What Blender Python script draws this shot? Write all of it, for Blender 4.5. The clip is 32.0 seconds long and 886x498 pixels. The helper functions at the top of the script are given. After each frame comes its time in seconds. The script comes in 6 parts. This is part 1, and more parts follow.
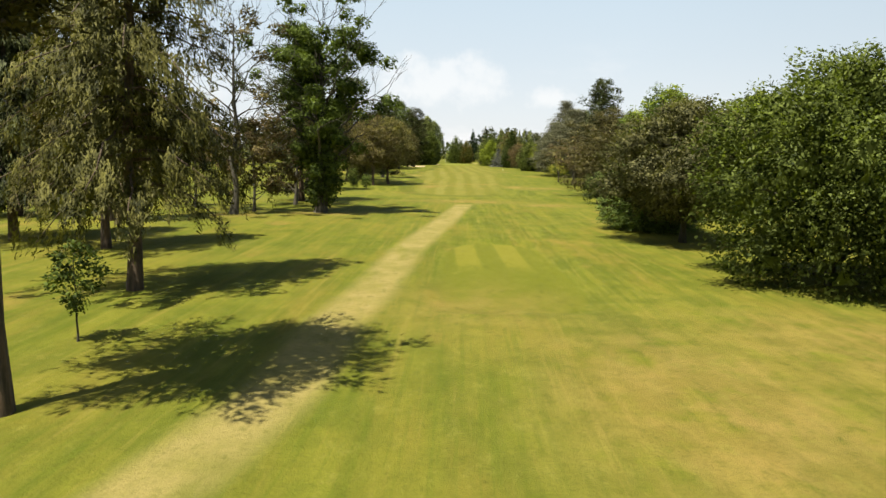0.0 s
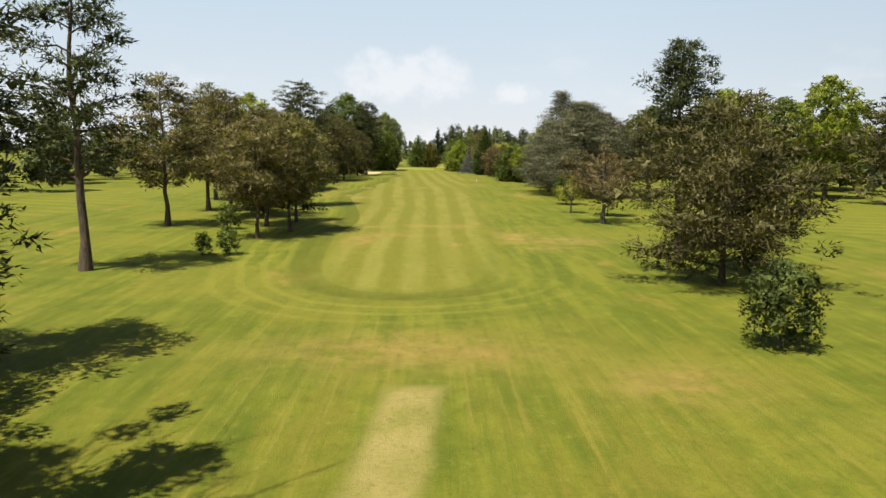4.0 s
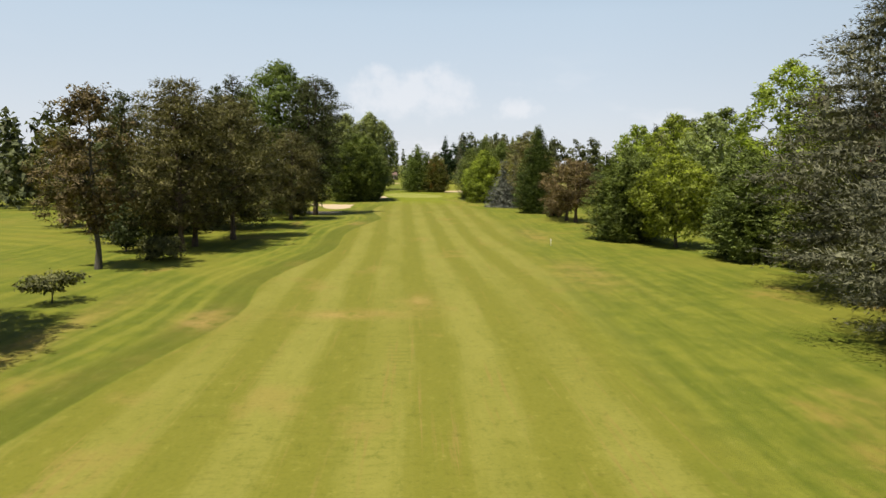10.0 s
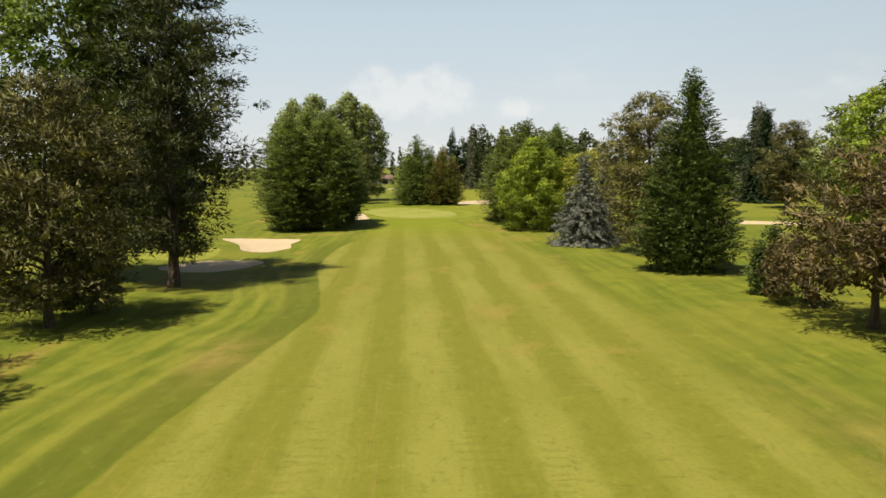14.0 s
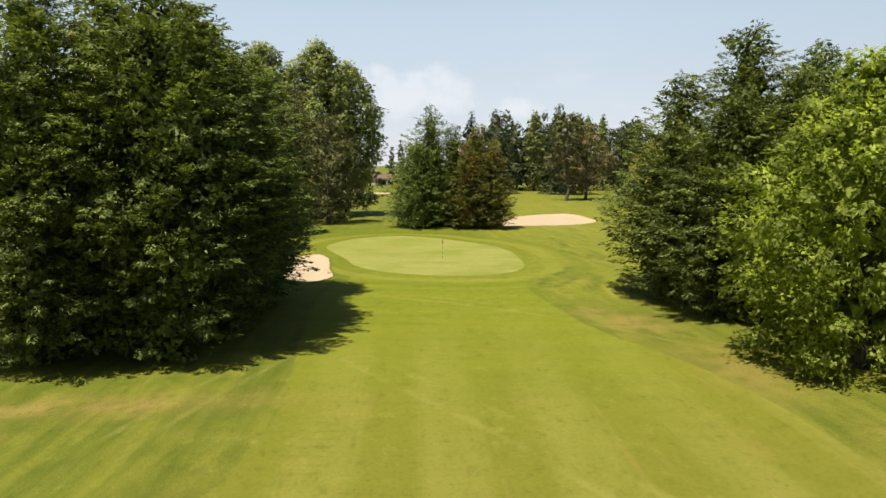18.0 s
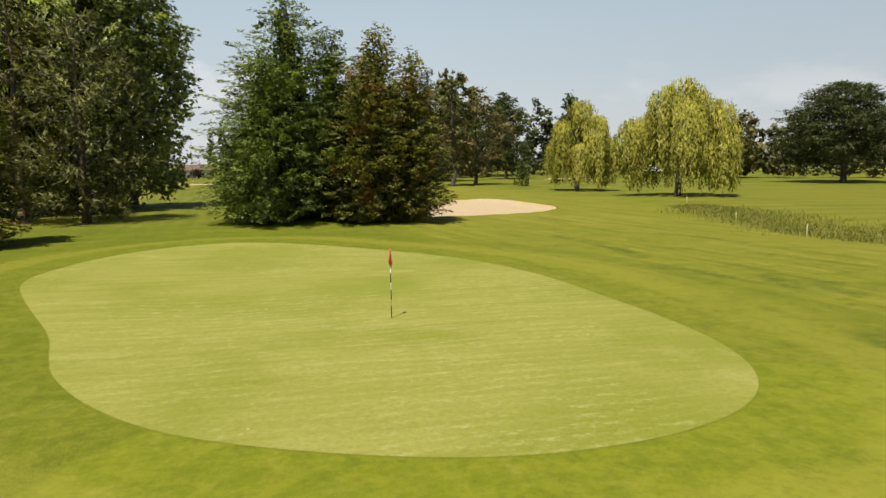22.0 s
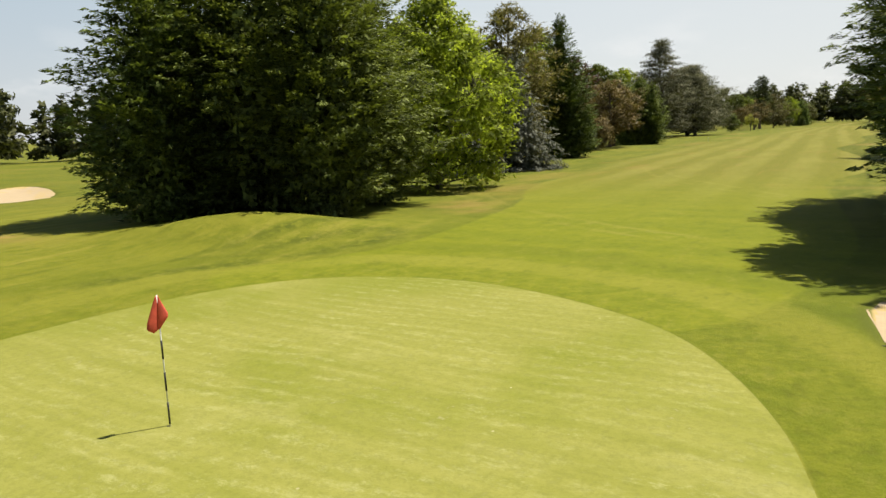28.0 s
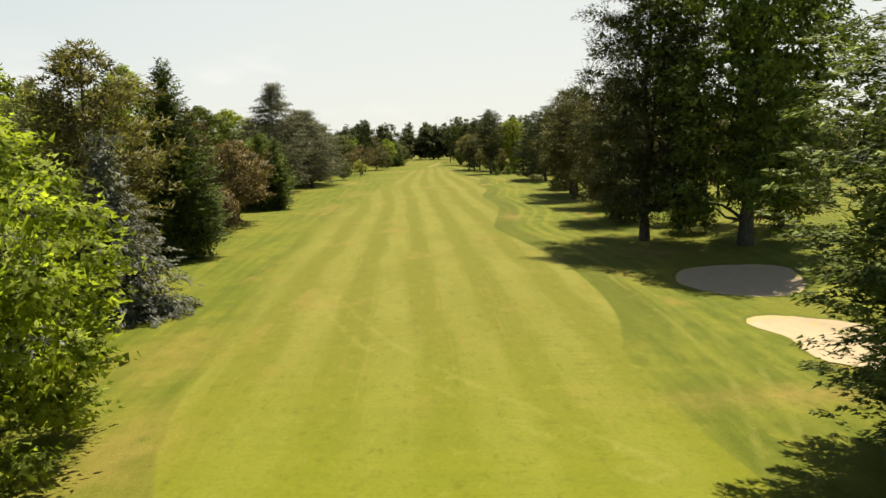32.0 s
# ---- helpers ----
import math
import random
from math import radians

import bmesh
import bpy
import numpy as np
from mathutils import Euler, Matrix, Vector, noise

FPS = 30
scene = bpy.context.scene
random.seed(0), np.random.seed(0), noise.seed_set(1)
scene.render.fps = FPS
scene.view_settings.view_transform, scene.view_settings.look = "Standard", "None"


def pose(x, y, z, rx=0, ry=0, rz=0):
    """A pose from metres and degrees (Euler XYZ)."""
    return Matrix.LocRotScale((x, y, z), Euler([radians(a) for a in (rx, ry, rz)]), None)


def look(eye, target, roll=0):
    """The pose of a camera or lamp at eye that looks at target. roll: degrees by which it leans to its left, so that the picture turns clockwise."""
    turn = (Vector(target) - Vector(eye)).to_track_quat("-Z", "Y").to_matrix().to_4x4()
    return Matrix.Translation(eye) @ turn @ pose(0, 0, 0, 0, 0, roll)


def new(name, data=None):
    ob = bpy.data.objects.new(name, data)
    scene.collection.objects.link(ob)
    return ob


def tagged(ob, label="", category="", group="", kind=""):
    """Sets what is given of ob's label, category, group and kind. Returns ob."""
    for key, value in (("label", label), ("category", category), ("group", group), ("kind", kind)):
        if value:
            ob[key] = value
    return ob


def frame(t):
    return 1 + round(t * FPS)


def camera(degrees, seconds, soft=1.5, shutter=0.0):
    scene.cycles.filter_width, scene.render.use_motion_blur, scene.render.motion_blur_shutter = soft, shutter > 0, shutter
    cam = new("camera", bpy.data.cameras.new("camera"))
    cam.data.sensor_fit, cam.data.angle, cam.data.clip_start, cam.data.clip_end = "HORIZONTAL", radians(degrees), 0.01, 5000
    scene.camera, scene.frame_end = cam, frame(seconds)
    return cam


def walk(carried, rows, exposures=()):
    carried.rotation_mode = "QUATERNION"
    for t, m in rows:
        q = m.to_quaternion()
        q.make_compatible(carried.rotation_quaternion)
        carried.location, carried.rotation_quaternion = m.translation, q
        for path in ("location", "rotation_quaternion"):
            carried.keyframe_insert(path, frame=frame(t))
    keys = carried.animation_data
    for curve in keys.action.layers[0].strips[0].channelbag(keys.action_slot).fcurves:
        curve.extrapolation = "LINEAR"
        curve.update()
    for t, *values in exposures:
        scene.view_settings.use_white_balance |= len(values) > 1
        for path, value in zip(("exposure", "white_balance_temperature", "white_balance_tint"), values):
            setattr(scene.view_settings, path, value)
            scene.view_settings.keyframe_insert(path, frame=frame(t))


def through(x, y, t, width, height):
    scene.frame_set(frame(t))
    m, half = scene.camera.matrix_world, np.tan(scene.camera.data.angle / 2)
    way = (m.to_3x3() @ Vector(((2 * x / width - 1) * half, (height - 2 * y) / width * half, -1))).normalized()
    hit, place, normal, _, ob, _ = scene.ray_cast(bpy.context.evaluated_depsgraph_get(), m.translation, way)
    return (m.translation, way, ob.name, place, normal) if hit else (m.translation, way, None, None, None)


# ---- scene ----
cam = camera(63.5, 32.0)
PATH = [
    (0, (1.169, 0.422, 6.301), (1.259, 10.334, 4.981), 1.10),
    (0.5, (1.119, 4.992, 6.669), (1.276, 14.903, 5.344), 0.82),
    (1, (1.088, 10.739, 7.062), (1.333, 20.648, 5.737), 0.89),
    (1.5, (1.285, 17.191, 7.526), (1.618, 27.097, 6.200), 1.00),
    (2, (1.776, 24.749, 8.107), (2.177, 34.651, 6.773), 1.00),
    (2.5, (2.409, 33.081, 8.674), (2.870, 42.980, 7.333), 0.90),
    (3, (3.029, 42.232, 9.140), (3.543, 52.127, 7.795), 0.81),
    (3.5, (3.676, 52.434, 9.473), (4.226, 62.326, 8.113), 0.80),
    (5.5, (4.770, 97.203, 8.900), (5.330, 107.100, 7.585), 0.60),
    (6, (5.384, 108.896, 9.109), (5.923, 118.798, 7.824), 0.62),
    (6.5, (5.818, 120.276, 9.254), (6.344, 130.182, 7.989), 0.67),
    (7, (6.224, 131.637, 9.330), (6.742, 141.546, 8.081), 0.52),
    (7.5, (6.781, 142.943, 9.431), (7.283, 152.855, 8.206), 0.40),
    (8, (7.247, 153.836, 9.523), (7.741, 163.752, 8.327), 0.28),
    (8.5, (7.665, 164.208, 9.794), (8.155, 174.127, 8.620), 0.13),
    (9, (7.997, 174.761, 9.968), (8.487, 184.681, 8.807), 0.19),
    (9.5, (8.372, 185.376, 10.027), (8.862, 195.297, 8.872), 0.30),
    (10, (8.632, 196.001, 9.918), (9.128, 205.922, 8.768), 0.41),
    (10.5, (8.859, 206.657, 9.828), (9.368, 216.578, 8.681), 0.48),
    (11, (9.262, 217.895, 9.799), (9.771, 227.815, 8.646), 0.42),
    (11.5, (9.727, 228.791, 9.732), (10.223, 238.712, 8.577), 0.38),
    (12, (10.086, 239.778, 9.695), (10.574, 249.699, 8.539), 0.19),
    (12.5, (10.343, 250.530, 9.585), (10.826, 260.451, 8.427), -0.08),
    (13, (10.442, 261.158, 9.611), (10.932, 271.080, 8.458), -0.21),
    (13.5, (10.466, 271.784, 9.828), (10.944, 281.706, 8.676), -0.31),
    (14, (10.049, 282.192, 9.941), (10.527, 292.115, 8.798), -0.38),
    (14.5, (9.493, 292.530, 10.244), (9.968, 302.452, 9.094), -0.20),
    (16.5, (8.410, 332.708, 9.986), (8.920, 342.628, 8.831), -0.30),
    (17, (8.608, 342.738, 9.861), (9.081, 352.659, 8.701), -0.16),
    (17.5, (8.793, 352.433, 9.669), (9.270, 362.354, 8.505), 0.07),
    (18, (9.028, 362.089, 9.262), (9.506, 372.010, 8.107), -0.14),
    (18.5, (9.559, 372.113, 8.677), (9.972, 382.039, 7.536), -0.62),
    (19, (9.753, 381.636, 8.043), (10.110, 391.565, 6.909), -0.65),
    (19.5, (9.874, 390.270, 7.446), (10.211, 400.200, 6.319), -0.67),
    (20, (10.042, 397.502, 6.711), (10.369, 407.434, 5.595), -0.63),
    (20.5, (10.107, 402.854, 5.710), (10.564, 412.782, 4.609), -0.67),
    (21, (9.638, 406.648, 5.053), (10.662, 416.530, 3.920), -0.63),
    (21.5, (8.921, 409.588, 4.753), (10.776, 419.345, 3.588), -0.67),
    (22, (7.846, 412.051, 4.611), (10.655, 421.575, 3.422), -0.73),
    (22.5, (6.538, 414.480, 4.494), (10.454, 423.602, 3.292), -1.10),
    (23, (5.182, 416.915, 4.433), (10.375, 425.373, 3.208), -1.47),
    (23.5, (3.678, 419.587, 4.492), (10.125, 427.128, 3.242), -1.63),
    (24, (2.541, 422.597, 4.518), (10.161, 428.948, 3.250), -1.88),
    (24.5, (1.626, 425.693, 4.488), (10.315, 430.473, 3.207), -2.10),
    (25, (0.765, 428.609, 4.444), (10.251, 431.488, 3.133), -2.30),
    (25.5, (0.278, 431.347, 4.379), (10.154, 432.138, 3.022), -2.48),
    (26, (0.028, 433.877, 4.352), (9.830, 432.495, 2.938), -2.63),
    (26.5, (-0.043, 436.263, 4.423), (9.182, 432.713, 2.908), -3.10),
    (28.5, (5.134, 440.682, 4.381), (8.399, 431.372, 2.746), -1.40),
    (29, (6.926, 439.846, 4.381), (9.053, 430.211, 2.755), -0.64),
    (29.5, (8.720, 437.824, 4.549), (9.690, 428.000, 2.958), -0.29),
    (30, (10.220, 434.685, 5.168), (10.289, 424.811, 3.592), -0.85),
    (30.5, (11.366, 430.856, 6.150), (11.017, 420.984, 4.592), -1.39),
    (31, (12.231, 426.493, 7.499), (11.839, 416.619, 5.964), -1.59),
    (31.5, (13.144, 421.557, 8.874), (12.725, 411.678, 7.386), -1.62),
    (32, (13.595, 416.554, 10.160), (13.170, 406.670, 8.705), -1.70),
]
walk(cam, [(t, look(eye, target, roll)) for t, eye, target, roll in PATH],
     [(0, 0.82, 6800, 7.9), (3.5, 0.75, 6675, 8.25), (6, 0.6, 6500, 10), (9.5, 0.6, 6500, 10), (12, 0.6, 6675, 8.25), (14, 0.6, 6880, 7.2), (17.8, 0.62, 6535, 9.65), (19, 0.92, 6744, 7.56), (20, 0.7, 6744, 7.56), (21, 0.52, 6744, 7.56), (23, 0.4, 6815, 6.85), (25, 0.38, 6744, 7.56), (26.5, 0.56, 6710, 7.9), (28.5, 0.66, 6744, 7.56), (30, 0.78, 6780, 7.2), (31, 0.95, 6900, 6.85), (32, 0.78, 7150, 5.46)])

# ---- sky, sun ----
SUN_UP, SUN_TO = radians(64), Vector((0.64, 0.77, 0)).normalized()   # the way the shadows fall
world = bpy.data.worlds.new("sky")
scene.world = world
world.use_nodes = True
wn, wl = world.node_tree.nodes, world.node_tree.links
bg = wn["Background"]
sky = wn.new("ShaderNodeTexSky")
sky.sky_type, sky.sun_disc = "NISHITA", False
sky.sun_elevation = SUN_UP
sky.sun_rotation = math.atan2(-SUN_TO.x, -SUN_TO.y)
sky.air_density, sky.dust_density, sky.ozone_density = 1.0, 0.8, 1.0
SKY_POWER = 0.051
bg.inputs["Strength"].default_value = SKY_POWER


def wnode(kind, **settings):
    n = wn.new(kind)
    for k, v in settings.items():
        n.inputs[k].default_value = v
    return n


# thin summer haze and low cumulus near the horizon
geo = wn.new("ShaderNodeTexCoord")
sep = wn.new("ShaderNodeSeparateXYZ")
wl.new(geo.outputs["Generated"], sep.inputs[0])
haze = wn.new("ShaderNodeMapRange")
haze.inputs["From Min"].default_value, haze.inputs["From Max"].default_value = 0.2, 0.55
haze.inputs["To Min"].default_value, haze.inputs["To Max"].default_value = 0.82, 0.0
wl.new(sep.outputs["Z"], haze.inputs["Value"])
stretch = wn.new("ShaderNodeMapping")
stretch.inputs["Scale"].default_value = (3.2, 3.2, 9.0)
stretch.inputs["Location"].default_value = (0.35, 0.0, 0.2)
wl.new(geo.outputs["Generated"], stretch.inputs["Vector"])
cloud = wnode("ShaderNodeTexNoise", Scale=1.6, Detail=7.0, Roughness=0.55)
wl.new(stretch.outputs[0], cloud.inputs["Vector"])
cramp = wn.new("ShaderNodeMapRange")
cramp.interpolation_type = "SMOOTHSTEP"
cramp.inputs["From Min"].default_value, cramp.inputs["From Max"].default_value = 0.52, 0.68
wl.new(cloud.outputs["Fac"], cramp.inputs["Value"])
band = wn.new("ShaderNodeMapRange")
band.interpolation_type = "SMOOTHSTEP"
band.inputs["From Min"].default_value, band.inputs["From Max"].default_value = 0.17, 0.06
wl.new(sep.outputs["Z"], band.inputs["Value"])
cmul = wn.new("ShaderNodeMath")
cmul.operation = "MULTIPLY"
wl.new(cramp.outputs[0], cmul.inputs[0])
wl.new(band.outputs[0], cmul.inputs[1])
air = wn.new("ShaderNodeValToRGB")
air.color_ramp.elements[0].position, air.color_ramp.elements[0].color = 0.0, (0.86, 0.89, 0.96, 1)
air.color_ramp.elements[1].position, air.color_ramp.elements[1].color = 0.30, (0.57, 0.745, 0.905, 1)
mid_air = air.color_ramp.elements.new(0.13)
mid_air.color = (0.71, 0.81, 0.92, 1)
wl.new(sep.outputs["Z"], air.inputs[0])
bright_air = wn.new("ShaderNodeVectorMath")
bright_air.operation = "SCALE"
east = wn.new("ShaderNodeMapRange")
for key, v in (("From Min", 0.25), ("From Max", 1.0), ("To Min", 12.4), ("To Max", 10.1)):
    east.inputs[key].default_value = v
wl.new(sep.outputs["X"], east.inputs["Value"])
wl.new(east.outputs[0], bright_air.inputs["Scale"])
wl.new(air.outputs[0], bright_air.inputs[0])
mix1 = wn.new("ShaderNodeMixRGB")
# the air whitens towards the sun's side
toward = wn.new("ShaderNodeVectorMath")
toward.operation = "DOT_PRODUCT"
toward.inputs[1].default_value = (-SUN_TO.x, -SUN_TO.y, 0)
wl.new(geo.outputs["Generated"], toward.inputs[0])
white = wn.new("ShaderNodeMapRange")
white.interpolation_type = "SMOOTHSTEP"
for key, v in (("From Min", -0.2), ("From Max", 0.9), ("To Min", 0.0), ("To Max", 0.8)):
    white.inputs[key].default_value = v
wl.new(toward.outputs["Value"], white.inputs["Value"])
pale_air = wn.new("ShaderNodeMixRGB")
pale_air.inputs["Color2"].default_value = (10.9, 11.1, 11.3, 1)
wl.new(white.outputs[0], pale_air.inputs["Fac"])
wl.new(bright_air.outputs[0], pale_air.inputs["Color1"])
wl.new(pale_air.outputs[0], mix1.inputs["Color2"])
wl.new(haze.outputs[0], mix1.inputs["Fac"])
wl.new(sky.outputs[0], mix1.inputs["Color1"])
# one soft cumulus beyond the far end of the hole, and a smaller one beside it
puffs = None
edge_noise = wnode("ShaderNodeTexNoise", Scale=26.0, Detail=5.0, Roughness=0.6)
wl.new(geo.outputs["Generated"], edge_noise.inputs["Vector"])
for centre, wide_by, tall_by in (((0.008, 0.994, 0.098), 0.105, 0.042), ((0.152, 0.985, 0.078), 0.045, 0.016)):
    off = wn.new("ShaderNodeVectorMath")
    off.operation = "SUBTRACT"
    off.inputs[1].default_value = centre
    wl.new(geo.outputs["Generated"], off.inputs[0])
    squash = wn.new("ShaderNodeVectorMath")
    squash.operation = "DIVIDE"
    squash.inputs[1].default_value = (wide_by, 1.0, tall_by)
    wl.new(off.outputs[0], squash.inputs[0])
    size_of = wn.new("ShaderNodeVectorMath")
    size_of.operation = "LENGTH"
    wl.new(squash.outputs[0], size_of.inputs[0])
    far_off = wn.new("ShaderNodeMath")
    far_off.operation = "MULTIPLY_ADD"
    far_off.inputs[1].default_value = 2.2
    wl.new(edge_noise.outputs["Fac"], far_off.inputs[0])
    wl.new(size_of.outputs["Value"], far_off.inputs[2])
    puff = wn.new("ShaderNodeMapRange")
    puff.interpolation_type = "SMOOTHSTEP"
    for key, v in (("From Min", 2.15), ("From Max", 1.35), ("To Min", 0.0), ("To Max", 0.45)):
        puff.inputs[key].default_value = v
    wl.new(far_off.outputs[0], puff.inputs["Value"])
    if puffs is None:
        puffs = puff.outputs[0]
    else:
        both = wn.new("ShaderNodeMath")
        both.operation = "MAXIMUM"
        wl.new(puffs, both.inputs[0])
        wl.new(puff.outputs[0], both.inputs[1])
        puffs = both.outputs[0]
cloudy = wn.new("ShaderNodeMath")
cloudy.operation = "MAXIMUM"
wl.new(puffs, cloudy.inputs[0])
thin = wn.new("ShaderNodeMath")
thin.operation = "MULTIPLY"
thin.inputs[1].default_value = 0.35
wl.new(cmul.outputs[0], thin.inputs[0])
wl.new(thin.outputs[0], cloudy.inputs[1])
mix2 = wn.new("ShaderNodeMixRGB")
mix2.inputs["Color2"].default_value = (12.3, 12.2, 12.5, 1)
wl.new(cloudy.outputs[0], mix2.inputs["Fac"])
wl.new(mix1.outputs[0], mix2.inputs["Color1"])
wl.new(mix2.outputs[0], bg.inputs["Color"])

sun = new("sun", bpy.data.lights.new("sun", "SUN"))
sun.data.energy, sun.data.angle, sun.data.color = 5.0, radians(0.6), (1.0, 0.945, 0.82)
sun.matrix_world = look((0, 0, 60), Vector((0, 0, 60)) + SUN_TO * math.cos(SUN_UP) - Vector((0, 0, math.sin(SUN_UP))))


# ---- materials ----
def material(name):
    m = bpy.data.materials.new(name)
    m.use_nodes = True
    return m, m.node_tree.nodes, m.node_tree.links, m.node_tree.nodes["Principled BSDF"]


def noise_node(nodes, links, vec, scale, detail=4.0, rough=0.55):
    n = nodes.new("ShaderNodeTexNoise")
    n.inputs["Scale"].default_value, n.inputs["Detail"].default_value, n.inputs["Roughness"].default_value = scale, detail, rough
    if vec is not None:
        links.new(vec, n.inputs["Vector"])
    return n.outputs["Fac"]


def smooth(nodes, links, value, lo, hi, a=0.0, b=1.0):
    n = nodes.new("ShaderNodeMapRange")
    n.interpolation_type = "SMOOTHSTEP"
    for key, v in (("From Min", lo), ("From Max", hi), ("To Min", a), ("To Max", b)):
        n.inputs[key].default_value = v
    links.new(value, n.inputs["Value"])
    return n.outputs[0]


def mix(nodes, links, fac, a, b, kind="MIX"):
    n = nodes.new("ShaderNodeMixRGB")
    n.blend_type = kind
    for key, v in (("Fac", fac), ("Color1", a), ("Color2", b)):
        if isinstance(v, (int, float)):
            n.inputs[key].default_value = v
        elif isinstance(v, tuple):
            n.inputs[key].default_value = (*v, 1)
        else:
            links.new(v, n.inputs[key])
    return n.outputs[0]


def calc(nodes, links, op, a, b=0.0):
    n = nodes.new("ShaderNodeMath")
    n.operation = op
    for i, v in enumerate((a, b)):
        if isinstance(v, (int, float)):
            n.inputs[i].default_value = v
        else:
            links.new(v, n.inputs[i])
    return n.outputs[0]


def leaf_material(name, dark, light, odd=None, through=0.3, rough=0.55, odd_from=0.62):
    """Leaves: dark to light from leaf to leaf, drifting in patches over the crown, with off-coloured sprays (odd).
    Bough-sized patches paint lit tips and shaded gaps into the colour.
    """
    m, n, l, bsdf = material(name)
    geo = n.new("ShaderNodeNewGeometry")
    obj = n.new("ShaderNodeObjectInfo")
    tex = n.new("ShaderNodeTexCoord")
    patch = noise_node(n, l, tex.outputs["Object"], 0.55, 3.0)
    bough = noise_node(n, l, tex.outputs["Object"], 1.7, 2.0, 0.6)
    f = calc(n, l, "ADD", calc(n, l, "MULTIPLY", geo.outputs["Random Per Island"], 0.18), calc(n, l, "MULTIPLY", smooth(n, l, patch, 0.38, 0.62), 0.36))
    # painted contrast between sunlit boughs and the dark gaps behind them
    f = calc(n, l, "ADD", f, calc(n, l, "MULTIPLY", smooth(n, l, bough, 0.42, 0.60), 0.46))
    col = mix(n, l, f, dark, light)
    if odd:
        spot = noise_node(n, l, tex.outputs["Object"], 0.42, 3.0, 0.6)
        col = mix(n, l, calc(n, l, "MULTIPLY", smooth(n, l, spot, odd_from, odd_from + 0.1), 0.75), col, odd)
    hsv = n.new("ShaderNodeHueSaturation")
    l.new(calc(n, l, "ADD", calc(n, l, "MULTIPLY", obj.outputs["Random"], 0.024), 0.488), hsv.inputs["Hue"])
    l.new(calc(n, l, "ADD", calc(n, l, "MULTIPLY", obj.outputs["Random"], 0.3), 0.85), hsv.inputs["Value"])
    l.new(col, hsv.inputs["Color"])
    bsdf.inputs["Roughness"].default_value = rough
    bsdf.inputs["Specular IOR Level"].default_value = 0.1
    l.new(hsv.outputs[0], bsdf.inputs["Base Color"])
    tr = n.new("ShaderNodeBsdfTranslucent")
    l.new(mix(n, l, 1.0, hsv.outputs[0], (1.6, 1.7, 0.65), "MULTIPLY"), tr.inputs["Color"])
    ms = n.new("ShaderNodeMixShader")
    ms.inputs[0].default_value = through * 0.6
    l.new(bsdf.outputs[0], ms.inputs[1])
    l.new(tr.outputs[0], ms.inputs[2])
    l.new(ms.outputs[0], n["Material Output"].inputs["Surface"])
    return m


def bark_material(name, dark, light, scale=6.0):
    m, n, l, bsdf = material(name)
    tex = n.new("ShaderNodeTexCoord")
    mp = n.new("ShaderNodeMapping")
    mp.inputs["Scale"].default_value = (1, 1, 0.18)
    l.new(tex.outputs["Object"], mp.inputs["Vector"])
    f = noise_node(n, l, mp.outputs[0], scale, 6.0, 0.7)
    g = noise_node(n, l, tex.outputs["Object"], 0.7, 3.0)
    col = mix(n, l, smooth(n, l, f, 0.35, 0.65), dark, light)
    l.new(mix(n, l, calc(n, l, "MULTIPLY", g, 0.5), col, (0.05, 0.055, 0.03)), bsdf.inputs["Base Color"])
    bsdf.inputs["Roughness"].default_value = 0.95
    bump = n.new("ShaderNodeBump")
    bump.inputs["Strength"].default_value, bump.inputs["Distance"].default_value = 0.9, 0.06
    l.new(f, bump.inputs["Height"])
    l.new(bump.outputs[0], bsdf.inputs["Normal"])
    return m


def plain_material(name, color, rough=0.6, wear=0.15, scale=20.0, metal=0.0):
    m, n, l, bsdf = material(name)
    tex = n.new("ShaderNodeTexCoord")
    f = noise_node(n, l, tex.outputs["Object"], scale, 5.0)
    dim = tuple(c * (1 - wear * 2) for c in color)
    l.new(mix(n, l, smooth(n, l, f, 0.3, 0.7), dim, color), bsdf.inputs["Base Color"])
    bsdf.inputs["Roughness"].default_value, bsdf.inputs["Metallic"].default_value = rough, metal
    return m


